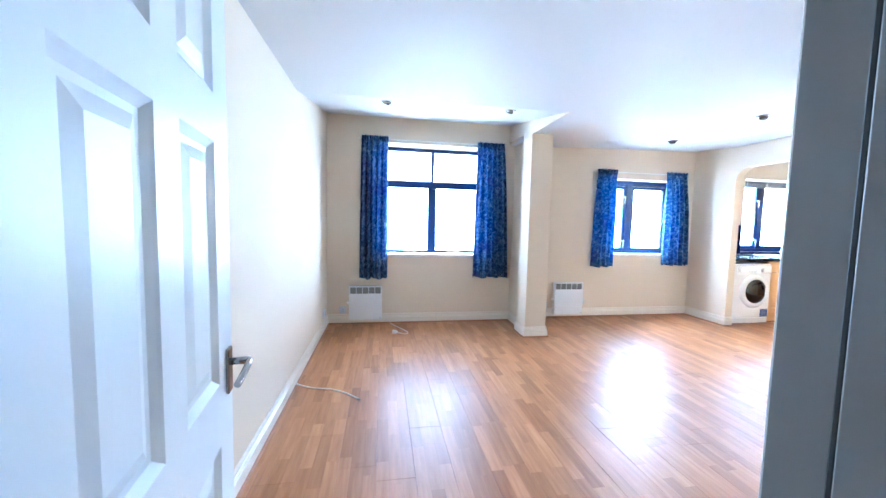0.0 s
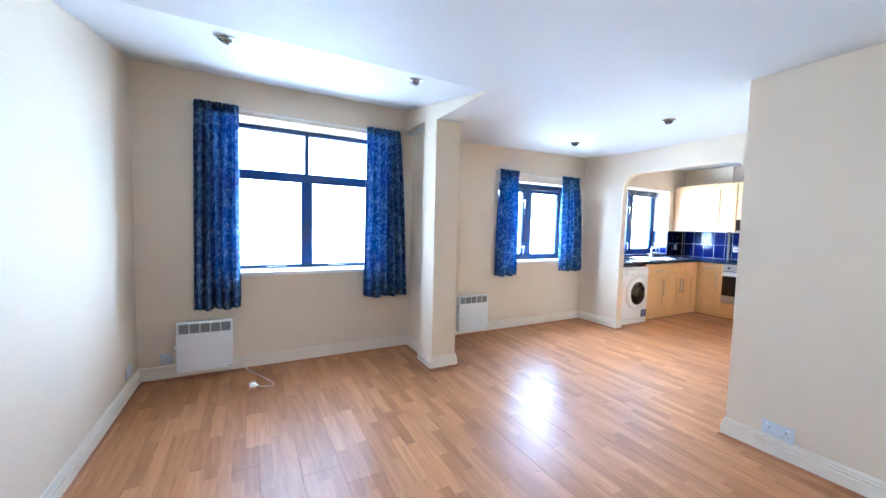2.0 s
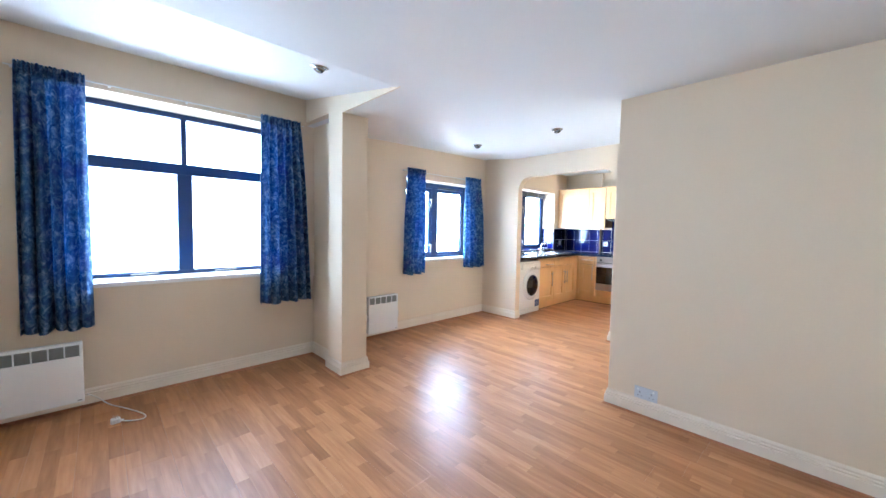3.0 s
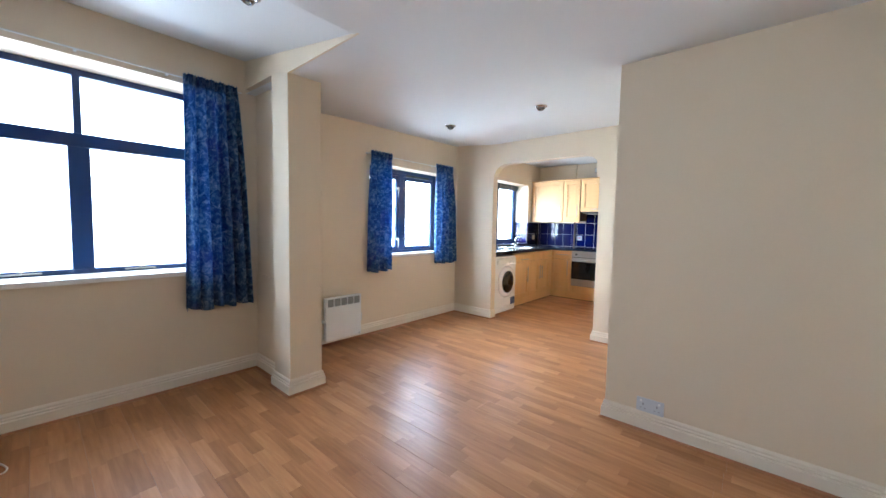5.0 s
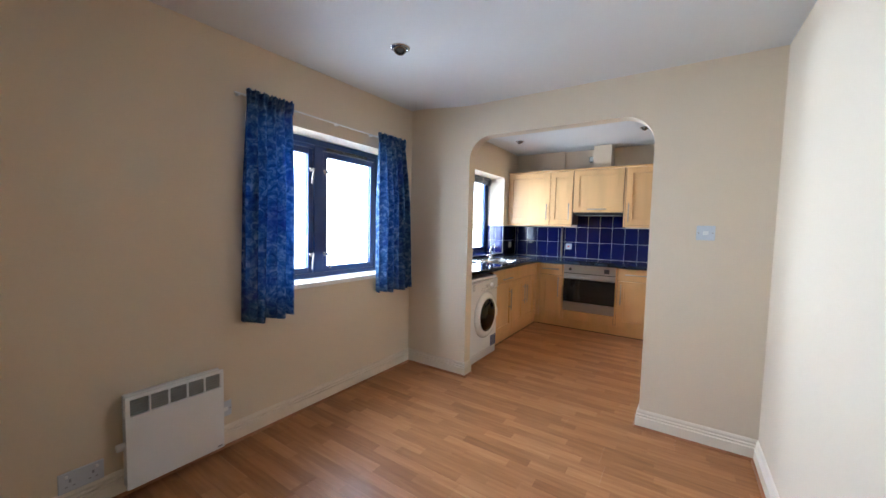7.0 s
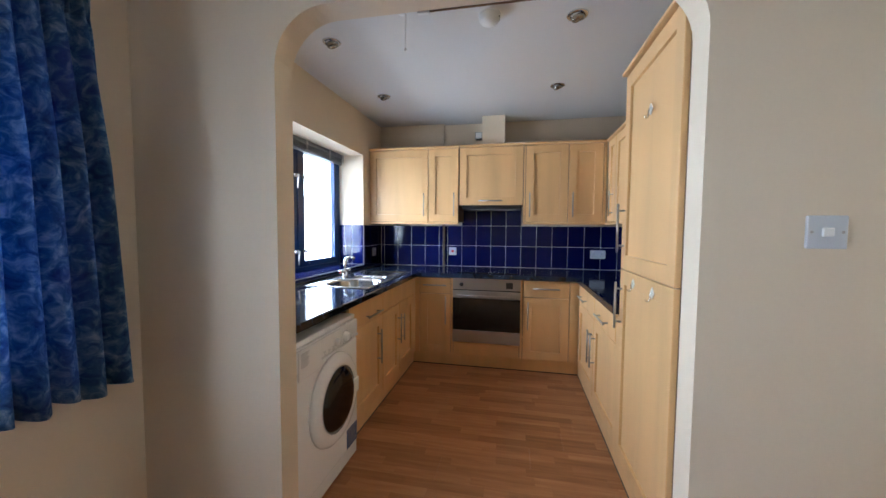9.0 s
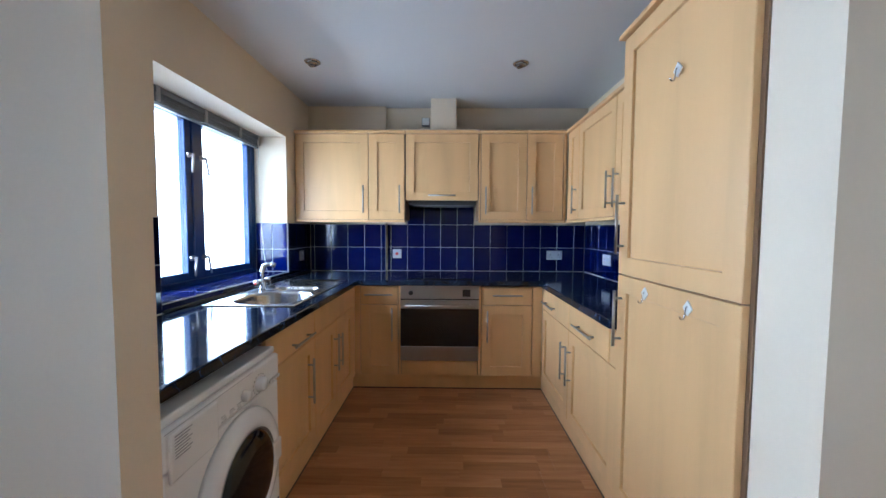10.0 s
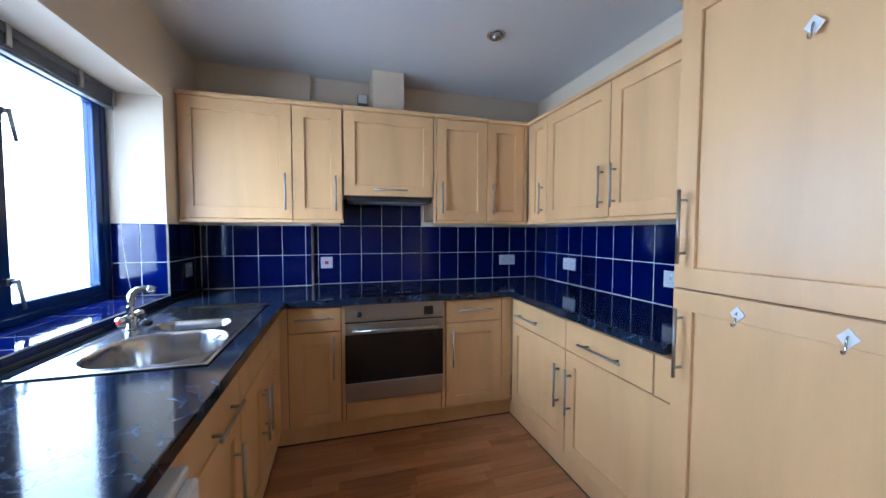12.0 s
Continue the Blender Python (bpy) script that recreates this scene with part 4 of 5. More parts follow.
B0, BS, B1 = 0.125, 0.692, 0.842     # bottom, drawer line and top of the base fronts
BG, WG = "kitchen base cabinets", "kitchen wall cabinets"
cabinet("base_cabinet", run_pose("left", 5.61), 0.53, B0, 0.85, 0.54, [("drawer", 0.0, 0.53, BS, B1, (0.335, 0.735, 0.24, False)), ("door", 0.0, 0.53, B0, BS, (0.43, 0.485, 0.24, True))],
        "maple-effect base cabinet with drawer beside the washing machine", BG)
cabinet("base_cabinet", run_pose("left", 6.14), 0.855, B0, 0.70, 0.54, [("drawer", 0.0, 0.78, BS, B1, None), ("door", 0.0, 0.375, B0, BS, (0.33, 0.49, 0.24, True)), ("door", 0.375, 0.78, B0, BS, (0.41, 0.485, 0.22, True)), ("filler", 0.78, 0.855, B0, B1, None)],
        "maple-effect double-door cabinet under the sink", BG)
cabinet("base_cabinet", run_pose("back", 5.06), 0.37, B0, 0.85, 0.58, [("filler", 0.0, 0.07, B0, B1, None), ("drawer", 0.07, 0.37, BS, B1, (0.22, 0.775, 0.22, False)), ("door", 0.07, 0.37, B0, BS, (0.325, 0.54, 0.26, True))],
        "narrow maple-effect base cabinet beside the oven", BG)
ov_c = join(box((0, 0.0205, B0), (0.02, 0.58, 0.85)), box((0.64, 0.0205, B0), (0.66, 0.58, 0.85)), box((0.02, 0.0205, B0), (0.64, 0.58, 0.235)), box((0.02, 0.56, 0.235), (0.64, 0.58, 0.85)))
cabinet("oven_housing", run_pose("back", 4.69), 0.66, B0, 0.85, 0.58, [("filler", 0.0, 0.026, B0, B1, None), ("filler", 0.634, 0.66, B0, B1, None), ("drawer", 0.026, 0.634, B0, 0.243, None)],
        "maple-effect housing round the built-in oven", BG, ov_c)
cabinet("base_cabinet", run_pose("back", 4.03), 0.48, B0, 0.85, 0.58, [("drawer", 0.0, 0.40, BS, B1, (0.20, 0.775, 0.23, False)), ("door", 0.0, 0.40, B0, BS, (0.045, 0.53, 0.25, True)), ("filler", 0.40, 0.48, B0, B1, None)],
        "maple-effect base cabinet with drawer next to the oven", BG)
cabinet("base_cabinet", run_pose("right", 7.0), 0.61, B0, 0.85, 0.55, [("drawer", 0.0, 0.61, BS - 0.02, B1 - 0.01, (0.22, 0.74, 0.27, False)), ("door", 0.0, 0.61, B0 - 0.02, BS - 0.02, (0.555, 0.46, 0.24, True))],
        "pale maple-effect base cabinet with drawer", BG)
cabinet("base_cabinet", run_pose("right", 6.39), 0.63, B0, 0.85, 0.55, [("drawer", 0.0, 0.55, BS - 0.02, B1 - 0.01, (0.275, 0.74, 0.27, False)), ("door", 0.0, 0.63, B0 - 0.02, BS - 0.02, (0.045, 0.46, 0.24, True)), ("filler", 0.55, 0.63, BS - 0.02, B1 - 0.01, None)],
        "pale maple-effect base cabinet beside the tall housing", BG)
for nm, lo, hi in (("plinth", (7.045, 3.54, 0), (7.06, 5.062, 0.122)), ("plinth", (5.62, 5.062, 0), (7.045, 5.077, 0.122)), ("plinth", (5.11, 3.525, 0), (7.045, 3.54, 0.102))):
    pl = thing(nm, Matrix.Translation(((lo[0] + hi[0]) / 2, (lo[1] + hi[1]) / 2, 0)), "maple-effect plinth board under the base cabinets", "plinth", "kitchen plinths")
    part("board", box(lo, hi, 0.001), MAPLE, pl, "", True)
    part("seal", box((lo[0] - 0.003, lo[1] - 0.003, 0.0005), (hi[0] + 0.003, hi[1] + 0.003, 0.008)), BLACK, pl, "dark rubber floor seal", True)

# tall housing for the fridge freezer
tall = cabinet("tall_cabinet", run_pose("tall", 5.765), 0.672, 0.10, 2.09, 0.54,
               [("door", 0.0, 0.662, 0.105, 1.097, (0.04, 0.910, 0.24, True)), ("door", 0.0, 0.662, 1.097, 2.085, (0.04, 1.310, 0.25, True))], "tall maple-effect fridge housing with two doors", "kitchen tall cabinets")
part("cornice", box((-0.015, -0.02, 2.088), (0.672, 0.54, 2.108), 0.006, 2), MAPLE, tall)
structure("wall_filler", box((XP1, 3.50, 0), (5.091, 3.53, 2.44)), CREAM, "narrow cream painted filler beside the tall cabinet")


def wall_hook(x, z):
    h = thing("adhesive_hook", pose(x, 3.555, z, 0, 0, 180), "small white adhesive hook on the tall cabinet door", "hook", "adhesive hooks")
    part("pad", prism([(-0.021, 0), (0, -0.024), (0.021, 0), (0, 0.024)], -0.004, 0.0, "y"), WHITEP, h)
    part("hook", tube([(0, -0.004, 0.006), (0, -0.009, -0.004), (0, -0.010, -0.022), (0.0, -0.014, -0.034), (0.0, -0.022, -0.034), (0, -0.026, -0.026)], 0.0026), CHROME, h, "metal hook")


wall_hook(5.546, 1.048)
wall_hook(5.304, 1.046)
wall_hook(5.397, 1.805)

# wall cabinets
W0, W1 = 1.372, 2.10


def wall_cabinet(side, a, width, fronts, label, z0=W0, depth=0.33):
    c = cabinet("wall_cabinet", run_pose(side, a), width, z0, W1, depth, fronts, label, WG)
    part("cornice", box((-0.0, -0.018, W1), (width, 0.1, W1 + 0.026), 0.006, 2), MAPLE, c)
    if z0 == W0:
        part("pelmet", box((-0.0, -0.014, W0 - 0.024), (width, 0.03, W0), 0.006, 2), MAPLE, c)
    return c


wall_cabinet("wall_back", 5.61, 0.63, [("door", 0.0, 0.63, W0, W1, (0.59, 1.545, 0.23, True))], "wide maple-effect wall cabinet next to the window")
wall_cabinet("wall_back", 4.98, 0.315, [("door", 0.0, 0.31, W0, W1, (0.268, 1.545, 0.23, True))], "narrow maple-effect wall cabinet beside the cooker hood")
wall_cabinet("wall_back", 4.662, 0.62, [("door", 0.0, 0.62, 1.535, W1, (0.31, 1.578, 0.23, False))], "maple-effect cooker hood cabinet with lift-up door", 1.535)
wall_cabinet("wall_back", 4.04, 0.41, [("filler", 0.0, 0.02, W0, W1, None), ("door", 0.02, 0.41, W0, W1, (0.06, 1.535, 0.23, True))], "maple-effect wall cabinet next to the cooker hood")
wall_cabinet("wall_back", 3.63, 0.335, [("door", 0.0, 0.305, W0, W1, (0.04, 1.535, 0.23, True)), ("filler", 0.305, 0.335, W0, W1, None)], "narrow maple-effect wall cabinet in the corner")
wall_cabinet("wall_right", 7.265, 0.255, [("filler", 0.0, 0.03, W0, W1, None), ("door", 0.03, 0.255, W0, W1, (0.205, 1.53, 0.22, True))], "narrow maple-effect wall cabinet beside the corner", depth=0.30)
wall_cabinet("wall_right", 7.01, 0.61, [("door", 0.0, 0.61, W0, W1, (0.56, 1.54, 0.23, True))], "wide maple-effect wall cabinet above the worktop", depth=0.30)
wall_cabinet("wall_right", 6.40, 0.632, [("door", 0.0, 0.60, W0, W1, (0.045, 1.54, 0.23, True)), ("filler", 0.60, 0.632, W0, W1, None)], "wide maple-effect wall cabinet beside the tall housing", depth=0.30)
hood = thing("cooker_hood", pose(7.45, 4.35, 1.50), "dark integrated cooker hood under its cabinet", "cooker hood")
part("body", box((7.30, 4.06, 1.50), (7.62, 4.64, 1.534), 0.004), BLACK, hood, "", True)
for k in range(9):
    part("filter_bar", box((7.32 + 0.03 * k, 4.10, 1.496), (7.34 + 0.03 * k, 4.60, 1.501)), GRILLE, hood, "", True)

# boxing, junction box and pipe over the wall cabinets
bx = thing("duct_boxing", pose(7.5, 4.34, 2.13), "cream painted extractor duct boxing above the hood", "duct")
part("casing", box((7.40, 4.23, 2.128), (7.658, 4.455, 2.438), 0.002), CREAM, bx, "", True)
jb = thing("junction_box", pose(7.63, 4.51, 2.262), "small grey junction box above the wall cabinets", "junction box")
part("box", box((7.61, 4.475, 2.262), (7.658, 4.55, 2.337), 0.004), GRILLE, jb, "", True)
part("lid", box((7.604, 4.481, 2.268), (7.611, 4.544, 2.331), 0.002), WHITEP, jb, "", True)

# ---- worktop ----
SX0, SX1, SY0, SY1 = 5.985, 6.965, 5.075, 5.555
XS = [4.93, 5.77, SX0 + 0.012, SX1 - 0.012, 6.965, 7.605, 7.655]
YS = [2.985, 3.585, 4.885, 5.0, SY0 + 0.012, SY1 - 0.012, 5.615]


def on_worktop(x, y):
    if SX0 + 0.012 < x < SX1 - 0.012 and SY0 + 0.012 < y < SY1 - 0.012:
        return False
    if x > 7.605 and y > 4.885:
        return False
    return y > 5.0 or (x > 6.965) or (y < 3.585 and x > 5.77)


wt = thing("worktop", pose(6.3, 4.3, 0.85), "dark blue-black marbled gloss worktop round three sides", "worktop")
for test in (lambda x, y: y > 5.0, lambda x, y: 3.585 < y < 5.0, lambda x, y: y < 3.585):
    slab = part("slab", cells(XS, YS, lambda x, y: on_worktop(x, y) and test(x, y), 0.8505, 0.89, "z"), WORKTOP, wt, "", True)
    bv = slab.modifiers.new("rounded_edge", "BEVEL")
    bv.width, bv.segments, bv.limit_method, bv.angle_limit = 0.006 if test(6.0, 5.1) else 0.003, 3, "ANGLE", radians(50)
endp = thing("end_panel", pose(4.95, 5.3, 0), "maple-effect end panel beside the washing machine", "panel")
part("panel", box((4.972, 4.972, 0), (4.998, 5.60, 0.85), 0.001), MAPLE, endp, "", True)


# ---- sink and tap ----
def bowl(x, y, x0, x1, y0, y1, r, depth, wall):
    cx, cy, hx, hy = (x0 + x1) / 2, (y0 + y1) / 2, (x1 - x0) / 2, (y1 - y0) / 2
    qx, qy = abs(x - cx) - hx + r, abs(y - cy) - hy + r
    d = math.hypot(max(qx, 0), max(qy, 0)) + min(max(qx, qy), 0) - r
    s = min(max(-d / wall, 0), 1)
    return -depth * s * s * (3 - 2 * s)


def sink_height(x, y):
    e = min(x - SX0, SX1 - x, y - SY0, SY1 - y)
    z = 0.8935 + 0.003 * min(max(e / 0.006, 0), 1) - 0.004 * min(max((e - 0.014) / 0.01, 0), 1)
    z += bowl(x, y, 6.03, 6.43, 5.105, 5.475, 0.14, 0.15, 0.05)
    z += bowl(x, y, 6.455, 6.62, 5.16, 5.45, 0.06, 0.09, 0.035)
    dr = bowl(x, y, 6.645, 6.94, 5.10, 5.53, 0.05, 0.006, 0.02)
    if dr < -0.003:
        a = math.atan2(y - 5.32, x - 6.60)
        dr += 0.0025 * max(0, math.cos(a * 16)) ** 4
    return z + dr


sk = thing("sink", pose(6.45, 5.3, 0.85), "stainless steel one and a half bowl sink with drainer", "sink")
bm = bmesh.new()
NX, NY = 168, 84
gv = [[bm.verts.new((SX0 + (SX1 - SX0) * i / NX, SY0 + (SY1 - SY0) * j / NY, sink_height(SX0 + (SX1 - SX0) * i / NX, SY0 + (SY1 - SY0) * j / NY))) for j in range(NY + 1)] for i in range(NX + 1)]
for i in range(NX):
    for j in range(NY):
        bm.faces.new((gv[i][j], gv[i + 1][j], gv[i + 1][j + 1], gv[i][j + 1])).smooth = True
basin = part("basin", bm, SINK, sk, "", True)
so = basin.modifiers.new("gauge", "SOLIDIFY")
so.thickness = 0.0012
for x, y, z in ((6.23, 5.29, 0.7395), (6.537, 5.305, 0.7995)):
    w = part("waste", lathe([(0, 0.002), (0.012, 0.002), (0.030, 0.004), (0.036, 0.001), (0.036, -0.002)], 24, Matrix.Translation((x, y, z + 0.001))), CHROME, sk, "chrome waste", True)
tp = thing("mixer_tap", pose(6.52, 5.515, 0.893), "chrome kitchen mixer tap with red and blue marked heads", "tap")
part("base", lathe([(0, 0), (0.026, 0), (0.026, 0.006), (0.02, 0.012), (0.018, 0.05), (0, 0.05)], 20), CHROME, tp)
part("bridge", cyl((-0.055, 0, 0.045), (0.055, 0, 0.045), 0.016, 16), CHROME, tp)
part("spout", join(tube([(0, 0, 0.045), (0.0, 0.002, 0.09), (0.004, -0.002, 0.135), (0.010, -0.012, 0.152), (0.020, -0.032, 0.160), (0.030, -0.050, 0.158)], 0.0135, 12), cyl((0.026, -0.044, 0.160), (0.040, -0.070, 0.148), 0.017, 14)), CHROME, tp)
for s, m2 in ((-1, REDP), (1, BLUELABEL)):
    hd = part("tap_head", lathe([(0, 0.034), (0.014, 0.034), (0.02, 0.026), (0.021, 0.008), (0.012, 0.0)], 18, Matrix.Translation((s * 0.055, 0, 0.045)) @ Matrix.Rotation(s * math.pi / 2, 4, "Y")), CHROME, tp)
    part("temperature_mark", lathe([(0, 0.037), (0.008, 0.036), (0.009, 0.034)], 14, Matrix.Translation((s * 0.055, 0, 0.045)) @ Matrix.Rotation(s * math.pi / 2, 4, "Y")), m2, hd, "red mark" if s < 0 else "blue mark")
plug = thing("sink_plug", pose(6.60, 5.50, 0.893), "black rubber sink plug beside the tap", "plug")
part("stopper", lathe([(0, 0.016), (0.012, 0.016), (0.022, 0.008), (0.024, 0), (0, 0)], 18), BLACK, plug)
part("chain", tube([(0.0, 0.0, 0.018), (0.0, 0.015, 0.03), (-0.02, 0.025, 0.012), (-0.05, 0.02, 0.004)], 0.0016), STEEL, plug)

# ---- oven and hob ----
ov = thing("built_in_oven", run_pose("back", 4.668, 0.247), "stainless steel built-in oven with black glass door", "oven")
part("body", box((0.012, 0.01, 0.006), (0.604, 0.53, 0.588)), BLACK, ov)
fa = part("control_panel", box((0.0, -0.018, 0.497), (0.616, 0.01, 0.608), 0.003, 2), STEEL, ov, "brushed steel control panel")
part("knob", lathe([(0, 0.022), (0.014, 0.022), (0.017, 0.018), (0.018, 0), (0, 0)], 20, Matrix.Translation((0.082, -0.018, 0.545)) @ Matrix.Rotation(math.pi / 2, 4, "X")), BLACK, fa, "black control knob")
part("timer", box((0.487, -0.0205, 0.517), (0.548, -0.017, 0.572), 0.002), BLACK, fa, "black timer window")
dr = part("door", join(box((0.0, -0.018, 0.418), (0.616, 0.008, 0.488), 0.003), box((0.0, -0.018, 0.004), (0.616, 0.008, 0.118), 0.003)), STEEL, ov, "brushed steel door bands")
part("window", box((0.0, -0.016, 0.118), (0.616, 0.004, 0.418), 0.001), BLACKGLASS, dr, "black door glass")
part("handle", join(cyl((0.04, -0.05, 0.445), (0.576, -0.05, 0.445), 0.009, 14), cyl((0.07, -0.05, 0.445), (0.07, -0.016, 0.445), 0.007), cyl((0.546, -0.05, 0.445), (0.546, -0.016, 0.445), 0.007)), STEEL, dr, "steel bar handle")
part("trim_line", box((0.0, -0.012, 0.488), (0.616, 0.006, 0.497)), BLACK, ov)
hb = thing("ceramic_hob", pose(7.30, 4.36, 0.89), "black ceramic glass hob set on the worktop", "hob")
part("glass", box((7.05, 4.08, 0.8905), (7.55, 4.64, 0.896), 0.002), BLACKGLASS, hb, "", True)
part("zone_ring", join(*[lathe([(r, 0.0), (r + 0.002, 0.0004), (r + 0.002, 0.0)], 32, Matrix.Translation((x, y, 0.8961))) for x, y, r in ((7.18, 4.23, 0.07), (7.18, 4.49, 0.09), (7.41, 4.23, 0.09), (7.41, 4.49, 0.07))]), RUBBER, hb, "", True)
part("control_marks", join(*[box((7.075 + 0.012 * (k % 2), 4.25 + 0.022 * k, 0.8961), (7.081 + 0.012 * (k % 2), 4.26 + 0.022 * k, 0.8965)) for k in range(5)]), WHITEP, hb, "", True)

# ---- washing machine ----
wm = thing("washing_machine", pose(5.012, 4.977, 0.0), "white front-loading washing machine with round glass door", "washing machine")
WW, WH = 0.592, 0.812
part("body", box((0, 0.02, 0.012), (WW, 0.60, WH), 0.008, 2), APPLI, wm)
part("top", box((-0.002, 0.015, WH - 0.02), (WW + 0.002, 0.60, WH + 0.004), 0.006, 2), APPLI, wm)
part("front_panel", box((0.004, 0.0, 0.09), (WW - 0.004, 0.022, 0.685), 0.008, 2), APPLI, wm)
part("kick_panel", box((0.004, 0.006, 0.015), (WW - 0.004, 0.022, 0.085), 0.004, 2), APPLI, wm)
cp = part("control_panel", box((0.004, -0.004, 0.69), (WW - 0.004, 0.022, WH - 0.02), 0.008, 2), APPLI, wm)
dw = part("detergent_drawer", box((0.02, -0.010, 0.655), (0.205, 0.0, 0.782), 0.006, 2), APPLI, cp)
part("printed_table", join(*[box((0.035, -0.0108, 0.768 - 0.008 * k), (0.035 + 0.06 - 0.008 * (k % 3), -0.0098, 0.771 - 0.008 * k)) for k in range(8)]), PRINT, dw)
part("dial", lathe([(0, 0.024), (0.020, 0.024), (0.024, 0.018), (0.028, 0.0)], 24, Matrix.Translation((0.44, -0.004, 0.728)) @ Matrix.Rotation(math.pi / 2, 4, "X")), APPLI, cp, "round programme dial")
part("dial", lathe([(0, 0.02), (0.014, 0.02), (0.017, 0.014), (0.019, 0.0)], 20, Matrix.Translation((0.345, -0.004, 0.728)) @ Matrix.Rotation(math.pi / 2, 4, "X")), APPLI, cp, "small temperature dial")
for k in range(4):
    part("button", cyl((0.515 + 0.02 * k, -0.004, 0.705), (0.515 + 0.02 * k, -0.010, 0.705), 0.007, 12), APPLI, cp)
for c in range(3):
    part("print_block", join(*[box((0.222 + 0.040 * c + 0.003 * (k % 2), -0.0048, 0.716 - 0.0075 * k), (0.222 + 0.040 * c + 0.020 + 0.004 * ((k + c) % 3), -0.0042, 0.7185 - 0.0075 * k)) for k in range(3)]), PRINT, cp)
part("dial_marks", join(*[box((0.44 + 0.040 * math.cos(a) - 0.003, -0.0048, 0.728 + 0.034 * math.sin(a) - 0.002), (0.44 + 0.040 * math.cos(a) + 0.003, -0.0042, 0.728 + 0.034 * math.sin(a) + 0.002)) for a in [0.42 * k for k in range(15)]]), PRINT, cp)
part("panel_line", box((0.01, -0.0048, 0.786), (0.40, -0.0042, 0.7875)), PRINT, cp, "thin grey line")
place = Matrix.Translation((0.325, 0.0, 0.45)) @ Matrix.Rotation(math.pi / 2, 4, "X")
wd = part("door", lathe([(0.155, 0.012), (0.160, 0.030), (0.180, 0.036), (0.205, 0.030), (0.225, 0.012), (0.228, 0.0), (0.150, 0.0), (0.155, 0.012)], 48, place), APPLI, wm, "white round door ring")
part("glass", lathe([(0.158, 0.024), (0.15, 0.034), (0.13, 0.046), (0.10, 0.055), (0.05, 0.06), (0, 0.061)], 40, place), BLACKGLASS, wd, "dark door glass")
part("inner_rim", lathe([(0.163, 0.0305), (0.158, 0.031), (0.150, 0.022), (0.146, 0.014)], 40, place), RUBBER, wd, "grey inner rim")
part("grip", box((0.315 + 0.145, -0.044, 0.41), (0.315 + 0.205, -0.03, 0.49), 0.006, 2), APPLI, wd)
part("energy_label", box((0.455, -0.0015, 0.10), (0.575, 0.0005, 0.205)), BLUELABEL, wm, "dark blue sticker")
part("label_print", join(*[box((0.465, -0.0022, 0.19 - 0.018 * k), (0.565 - 0.02 * (k % 2), -0.0014, 0.194 - 0.018 * k)) for k in range(5)]), PRINT, wm)
for x in (0.05, WW - 0.05):
    for y in (0.06, 0.55):
        part("foot", cyl((x, y, 0), (x, y, 0.014), 0.02), BLACK, wm)

# ---- blind drawn up in the kitchen window ----
bl = thing("venetian_blind", pose(6.475, 5.84, 1.94), "grey slatted blind drawn up under the window head", "blind")
part("headrail", box((5.84, 5.825, 1.998), (7.115, 5.868, 2.033), 0.002), BLIND, bl, "", True)
for k in range(9):
    z = 1.992 - 0.0048 * k
    part("slat", box((5.845, 5.83 + 0.001 * (k % 2), z - 0.0016), (7.11, 5.862, z + 0.0012)), BLIND, bl, "", True)
part("bottom_rail", box((5.845, 5.832, 1.934), (7.11, 5.862, 1.946), 0.003), BLIND, bl, "", True)
for x in (6.1, 6.475, 6.85, 7.10):
    part("bracket", box((x - 0.012, 5.821, 1.955), (x + 0.012, 5.866, 2.034), 0.002), STEEL, bl, "", True)
part("cord", tube([(7.085, 5.822, 1.99), (7.085, 5.82, 1.6), (7.08, 5.80, 1.2), (7.065, 5.77, 0.99), (7.04, 5.74, 0.945), (7.00, 5.72, 0.936)], 0.0014, 6), CABLE, bl, "white pull cord", True)

# kitchen plates on the tiles
plate("cooker_switch", facing(XK - 0.008, 4.79, 1.055, -90), 0.086, 0.086, "white cooker switch with red rocker on blue tiles", "switch", "switch", True)
plate("wall_socket", facing(XK - 0.008, 3.275, 1.048, -90), 0.148, 0.086, "pale double socket on blue tiles", "socket")
plate("wall_socket", facing(7.15, YK0 + 0.008, 1.045, 180), 0.146, 0.09, "pale double socket on the side wall tiles", "socket")
plate("wall_socket", facing(6.265, YK0 + 0.008, 1.04, 180), 0.088, 0.088, "pale single socket beside the tall cabinet", "socket")
plate("wall_socket", facing(7.38, YK1 - 0.008, 1.05, 0), 0.088, 0.088, "grey socket on dark blue tiles by the window", "socket", material=GRILLE)


# ---- wall tiles: grout beds are structure, each tile a piece of its own ----
def tile_piece(parent, lo, hi):
    part("tile", box(lo, hi, 0.0022), TILE, parent, "", True)


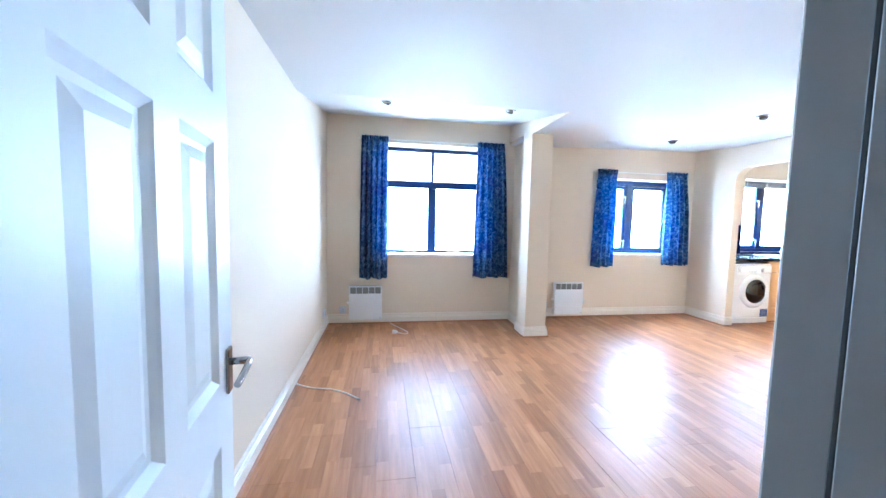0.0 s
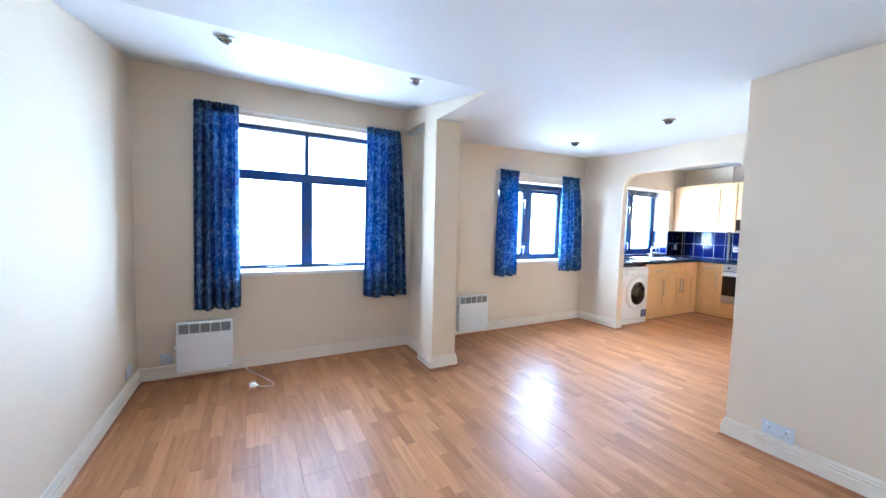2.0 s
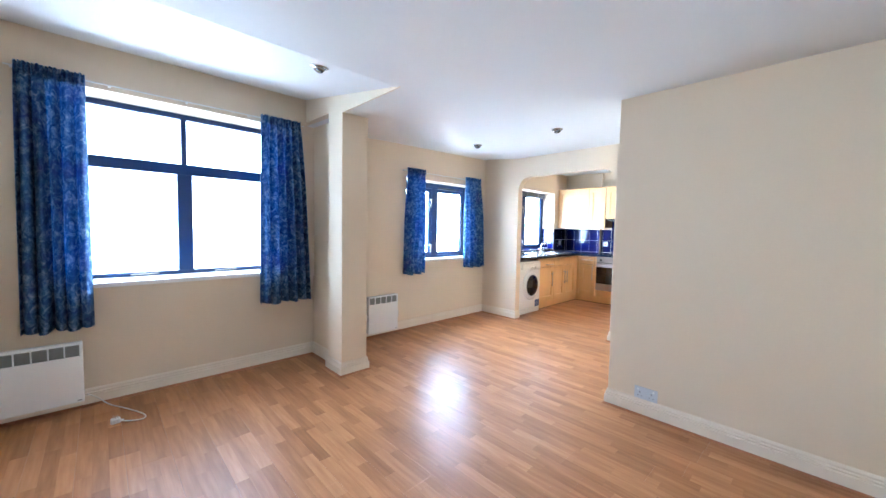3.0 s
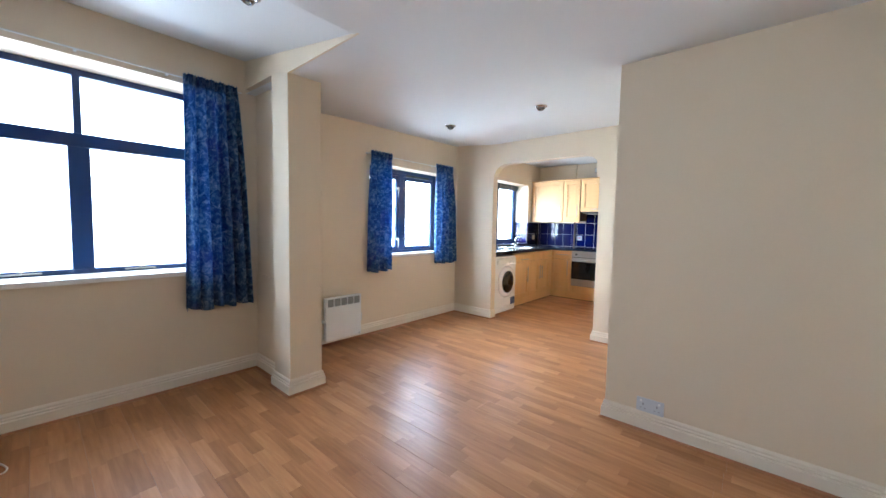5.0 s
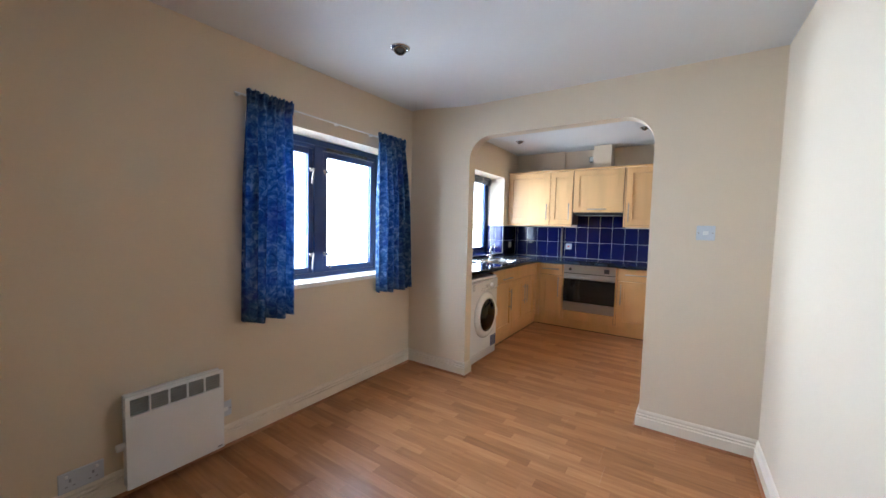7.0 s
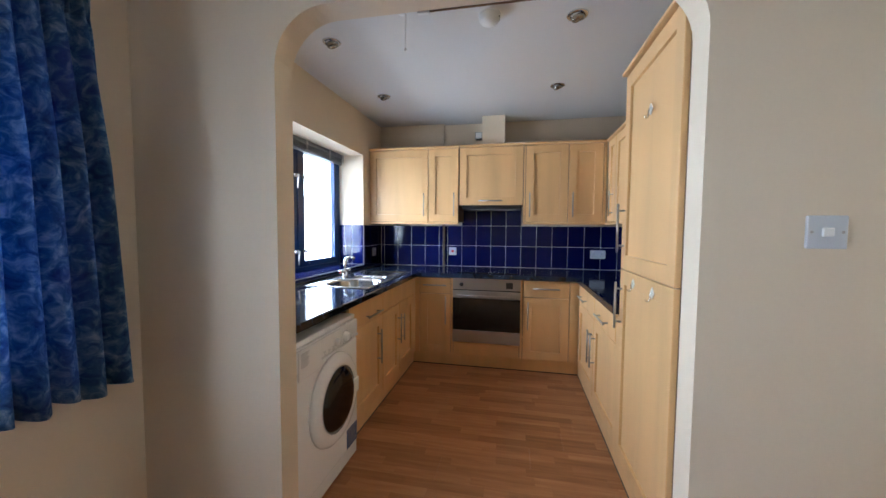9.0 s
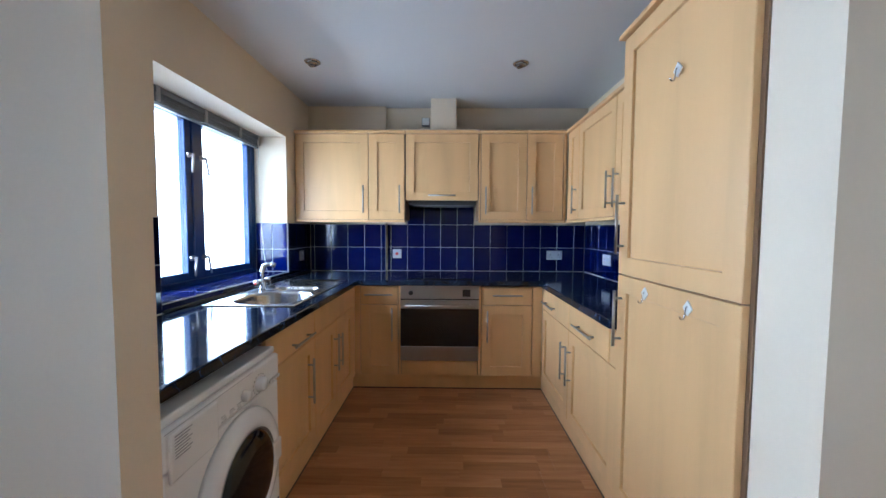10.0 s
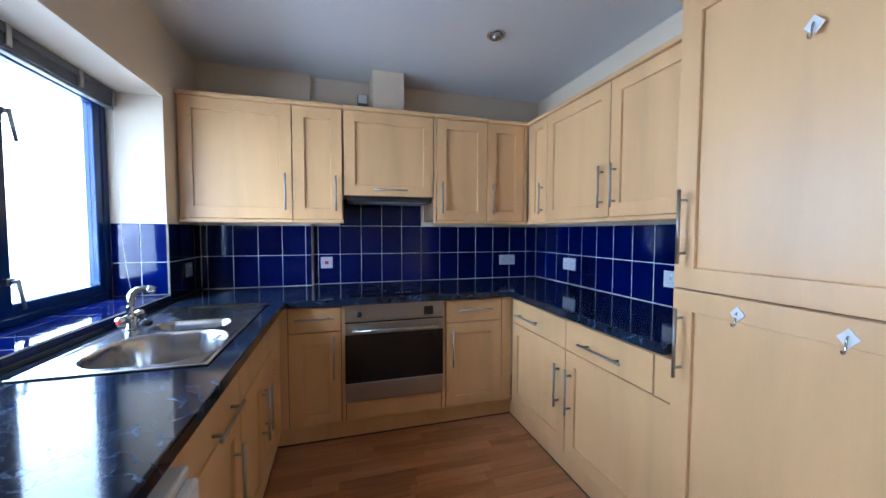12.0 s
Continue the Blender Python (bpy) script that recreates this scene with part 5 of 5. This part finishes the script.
def tile_face(name, axis, at, out, us, vs, label, skip=lambda u, v: False):
    """axis: which way the face looks; tiles stand 6 mm proud of a 3 mm grout bed."""
    g = 0.0017
    mid = ((us[0] + us[-1]) / 2, (vs[0] + vs[-1]) / 2)
    base = {"x": (at, mid[0], vs[0]), "y": (mid[0], at, vs[0]), "z": (mid[0], mid[1], at)}[axis]
    t = thing(name, Matrix.Translation(base), label, "tiling", kind="structure")
    lo3 = lambda u, v, w: {"x": (w, u, v), "y": (u, w, v), "z": (u, v, w)}[axis]
    a, b, c = at, at + out * 0.0045, at + out * 0.007
    part("grout", cells(us, vs, lambda u, v: not skip(u, v), min(a, b), max(a, b), axis), GROUT, t, "pale grout", True)
    for u0, u1 in zip(us, us[1:]):
        for v0, v1 in zip(vs, vs[1:]):
            if not skip((u0 + u1) / 2, (v0 + v1) / 2):
                tile_piece(t, lo3(u0 + g, v0 + g, min(a, c)), lo3(u1 - g, v1 - g, max(a, c)))


ROWZ = [0.892, 1.118, 1.336]
cols = [YK0 + 0.008, 3.09] + [3.25 + 0.16 * k for k in range(11)] + [4.885]
tile_face("wall_tiles", "x", XK, -1, cols, ROWZ + [1.545], "cobalt blue glazed wall tiles with pale grout", lambda u, v: v > 1.336 and not (4.05 < u < 4.66))
tile_face("wall_tiles", "x", XK - 0.05, -1, [4.893, 4.935, 5.095, 5.255, 5.415, 5.575, YK1 - 0.008], ROWZ, "cobalt blue glazed wall tiles beside the window")
tile_face("wall_tiles", "y", YK0, 1, [5.77] + [5.91 + 0.158 * k for k in range(11)] + [XK - 0.008], ROWZ, "cobalt blue glazed wall tiles above the side worktop")
tile_face("wall_tiles", "y", YK1, -1, [7.132, 7.29, 7.45, XK - 0.058], ROWZ, "cobalt blue glazed tiles in the window corner")
tile_face("wall_tiles", "y", YK1, -1, [5.645, 5.665, 5.818], ROWZ, "cobalt blue glazed tiles at the end of the worktop")
tile_face("window_sill_tiles", "z", 0.93, 1, [5.822 + 0.1635 * k for k in range(9)], [YK1 - 0.005, 5.79, 5.879], "cobalt blue glazed tiles on the kitchen window sill")
tile_face("reveal_tiles", "x", WIN_K[1], -1, [YK1 + 0.001, 5.745, 5.879], [0.938, 1.12, 1.336], "cobalt blue glazed tiles lining the window reveal")
tile_face("reveal_tiles", "x", WIN_K[0], 1, [YK1 + 0.001, 5.745, 5.879], [0.938, 1.12, 1.336], "cobalt blue glazed tiles lining the window reveal")
up = thing("upstand", pose(6.5, 5.612, 0.89), "black edging strip between worktop and tiled sill", "trim", kind="structure")
part("strip", box((5.82, 5.606, 0.8905), (7.60, 5.6145, 0.905), 0.002), BLACK, up, "", True)
part("edge_tile", box((5.82, 5.6145, 0.8905), (7.13, 5.6195, 0.9295)), TILE, up, "", True)

# the kitchen is drawn on its own grid; set it in its place beside the living room
shifted = [ob for ob in scene.objects if ob.parent is None and (ob not in BEFORE_KITCHEN or "kitchen" in ob.name or ob.name == "window_3" or ob.get("group") == G2 or ob.name in ("smoke_alarm", "pull_switch", "ceiling_batten"))]
for ob in shifted:
    ob.matrix_basis = Matrix.Translation((-0.068, -0.03, 0)) @ ob.matrix_basis

# ---- laminate boards, each a piece of the floor ----
rnd = random.Random(4)
ZONES = [(XL + 0.004, XN, YD - 0.14, YW - 0.004), (XN, XP0, YN + 0.004, YW - 0.004), (XP0, XP1, YJ0 + 0.004, YJ1 - 0.004), (XP1, XK - 0.06, YK0 + 0.02, YK1 - 0.02)]
BW, BL = 0.195, 1.285
k0 = math.floor((XL + 10) / BW)
for k in range(k0, k0 + 45):
    a0, a1 = k * BW - 10, (k + 1) * BW - 10
    shift = rnd.uniform(0, BL)
    for zx0, zx1, zy0, zy1 in ZONES:
        c0, c1 = max(a0, zx0), min(a1, zx1)
        if c1 - c0 < 0.004:
            continue
        y = zy0 - BL + ((shift - zy0) % BL)
        while y < zy1:
            d0, d1 = max(y, zy0), min(y + BL, zy1)
            if d1 - d0 > 0.004:
                part("laminate_board", box((c0 + 0.0003, d0 + 0.0003, -0.012), (c1 - 0.0003, d1 - 0.0003, 0.0), 0.0006), LAMINATE, floor, "", True)
            y += BL
structure("hall_floor", box((XL, -1.6, -0.012), (1.85, 1.085, -0.002)), LAMINATE, "laminate floor of the entrance hall", "floor")
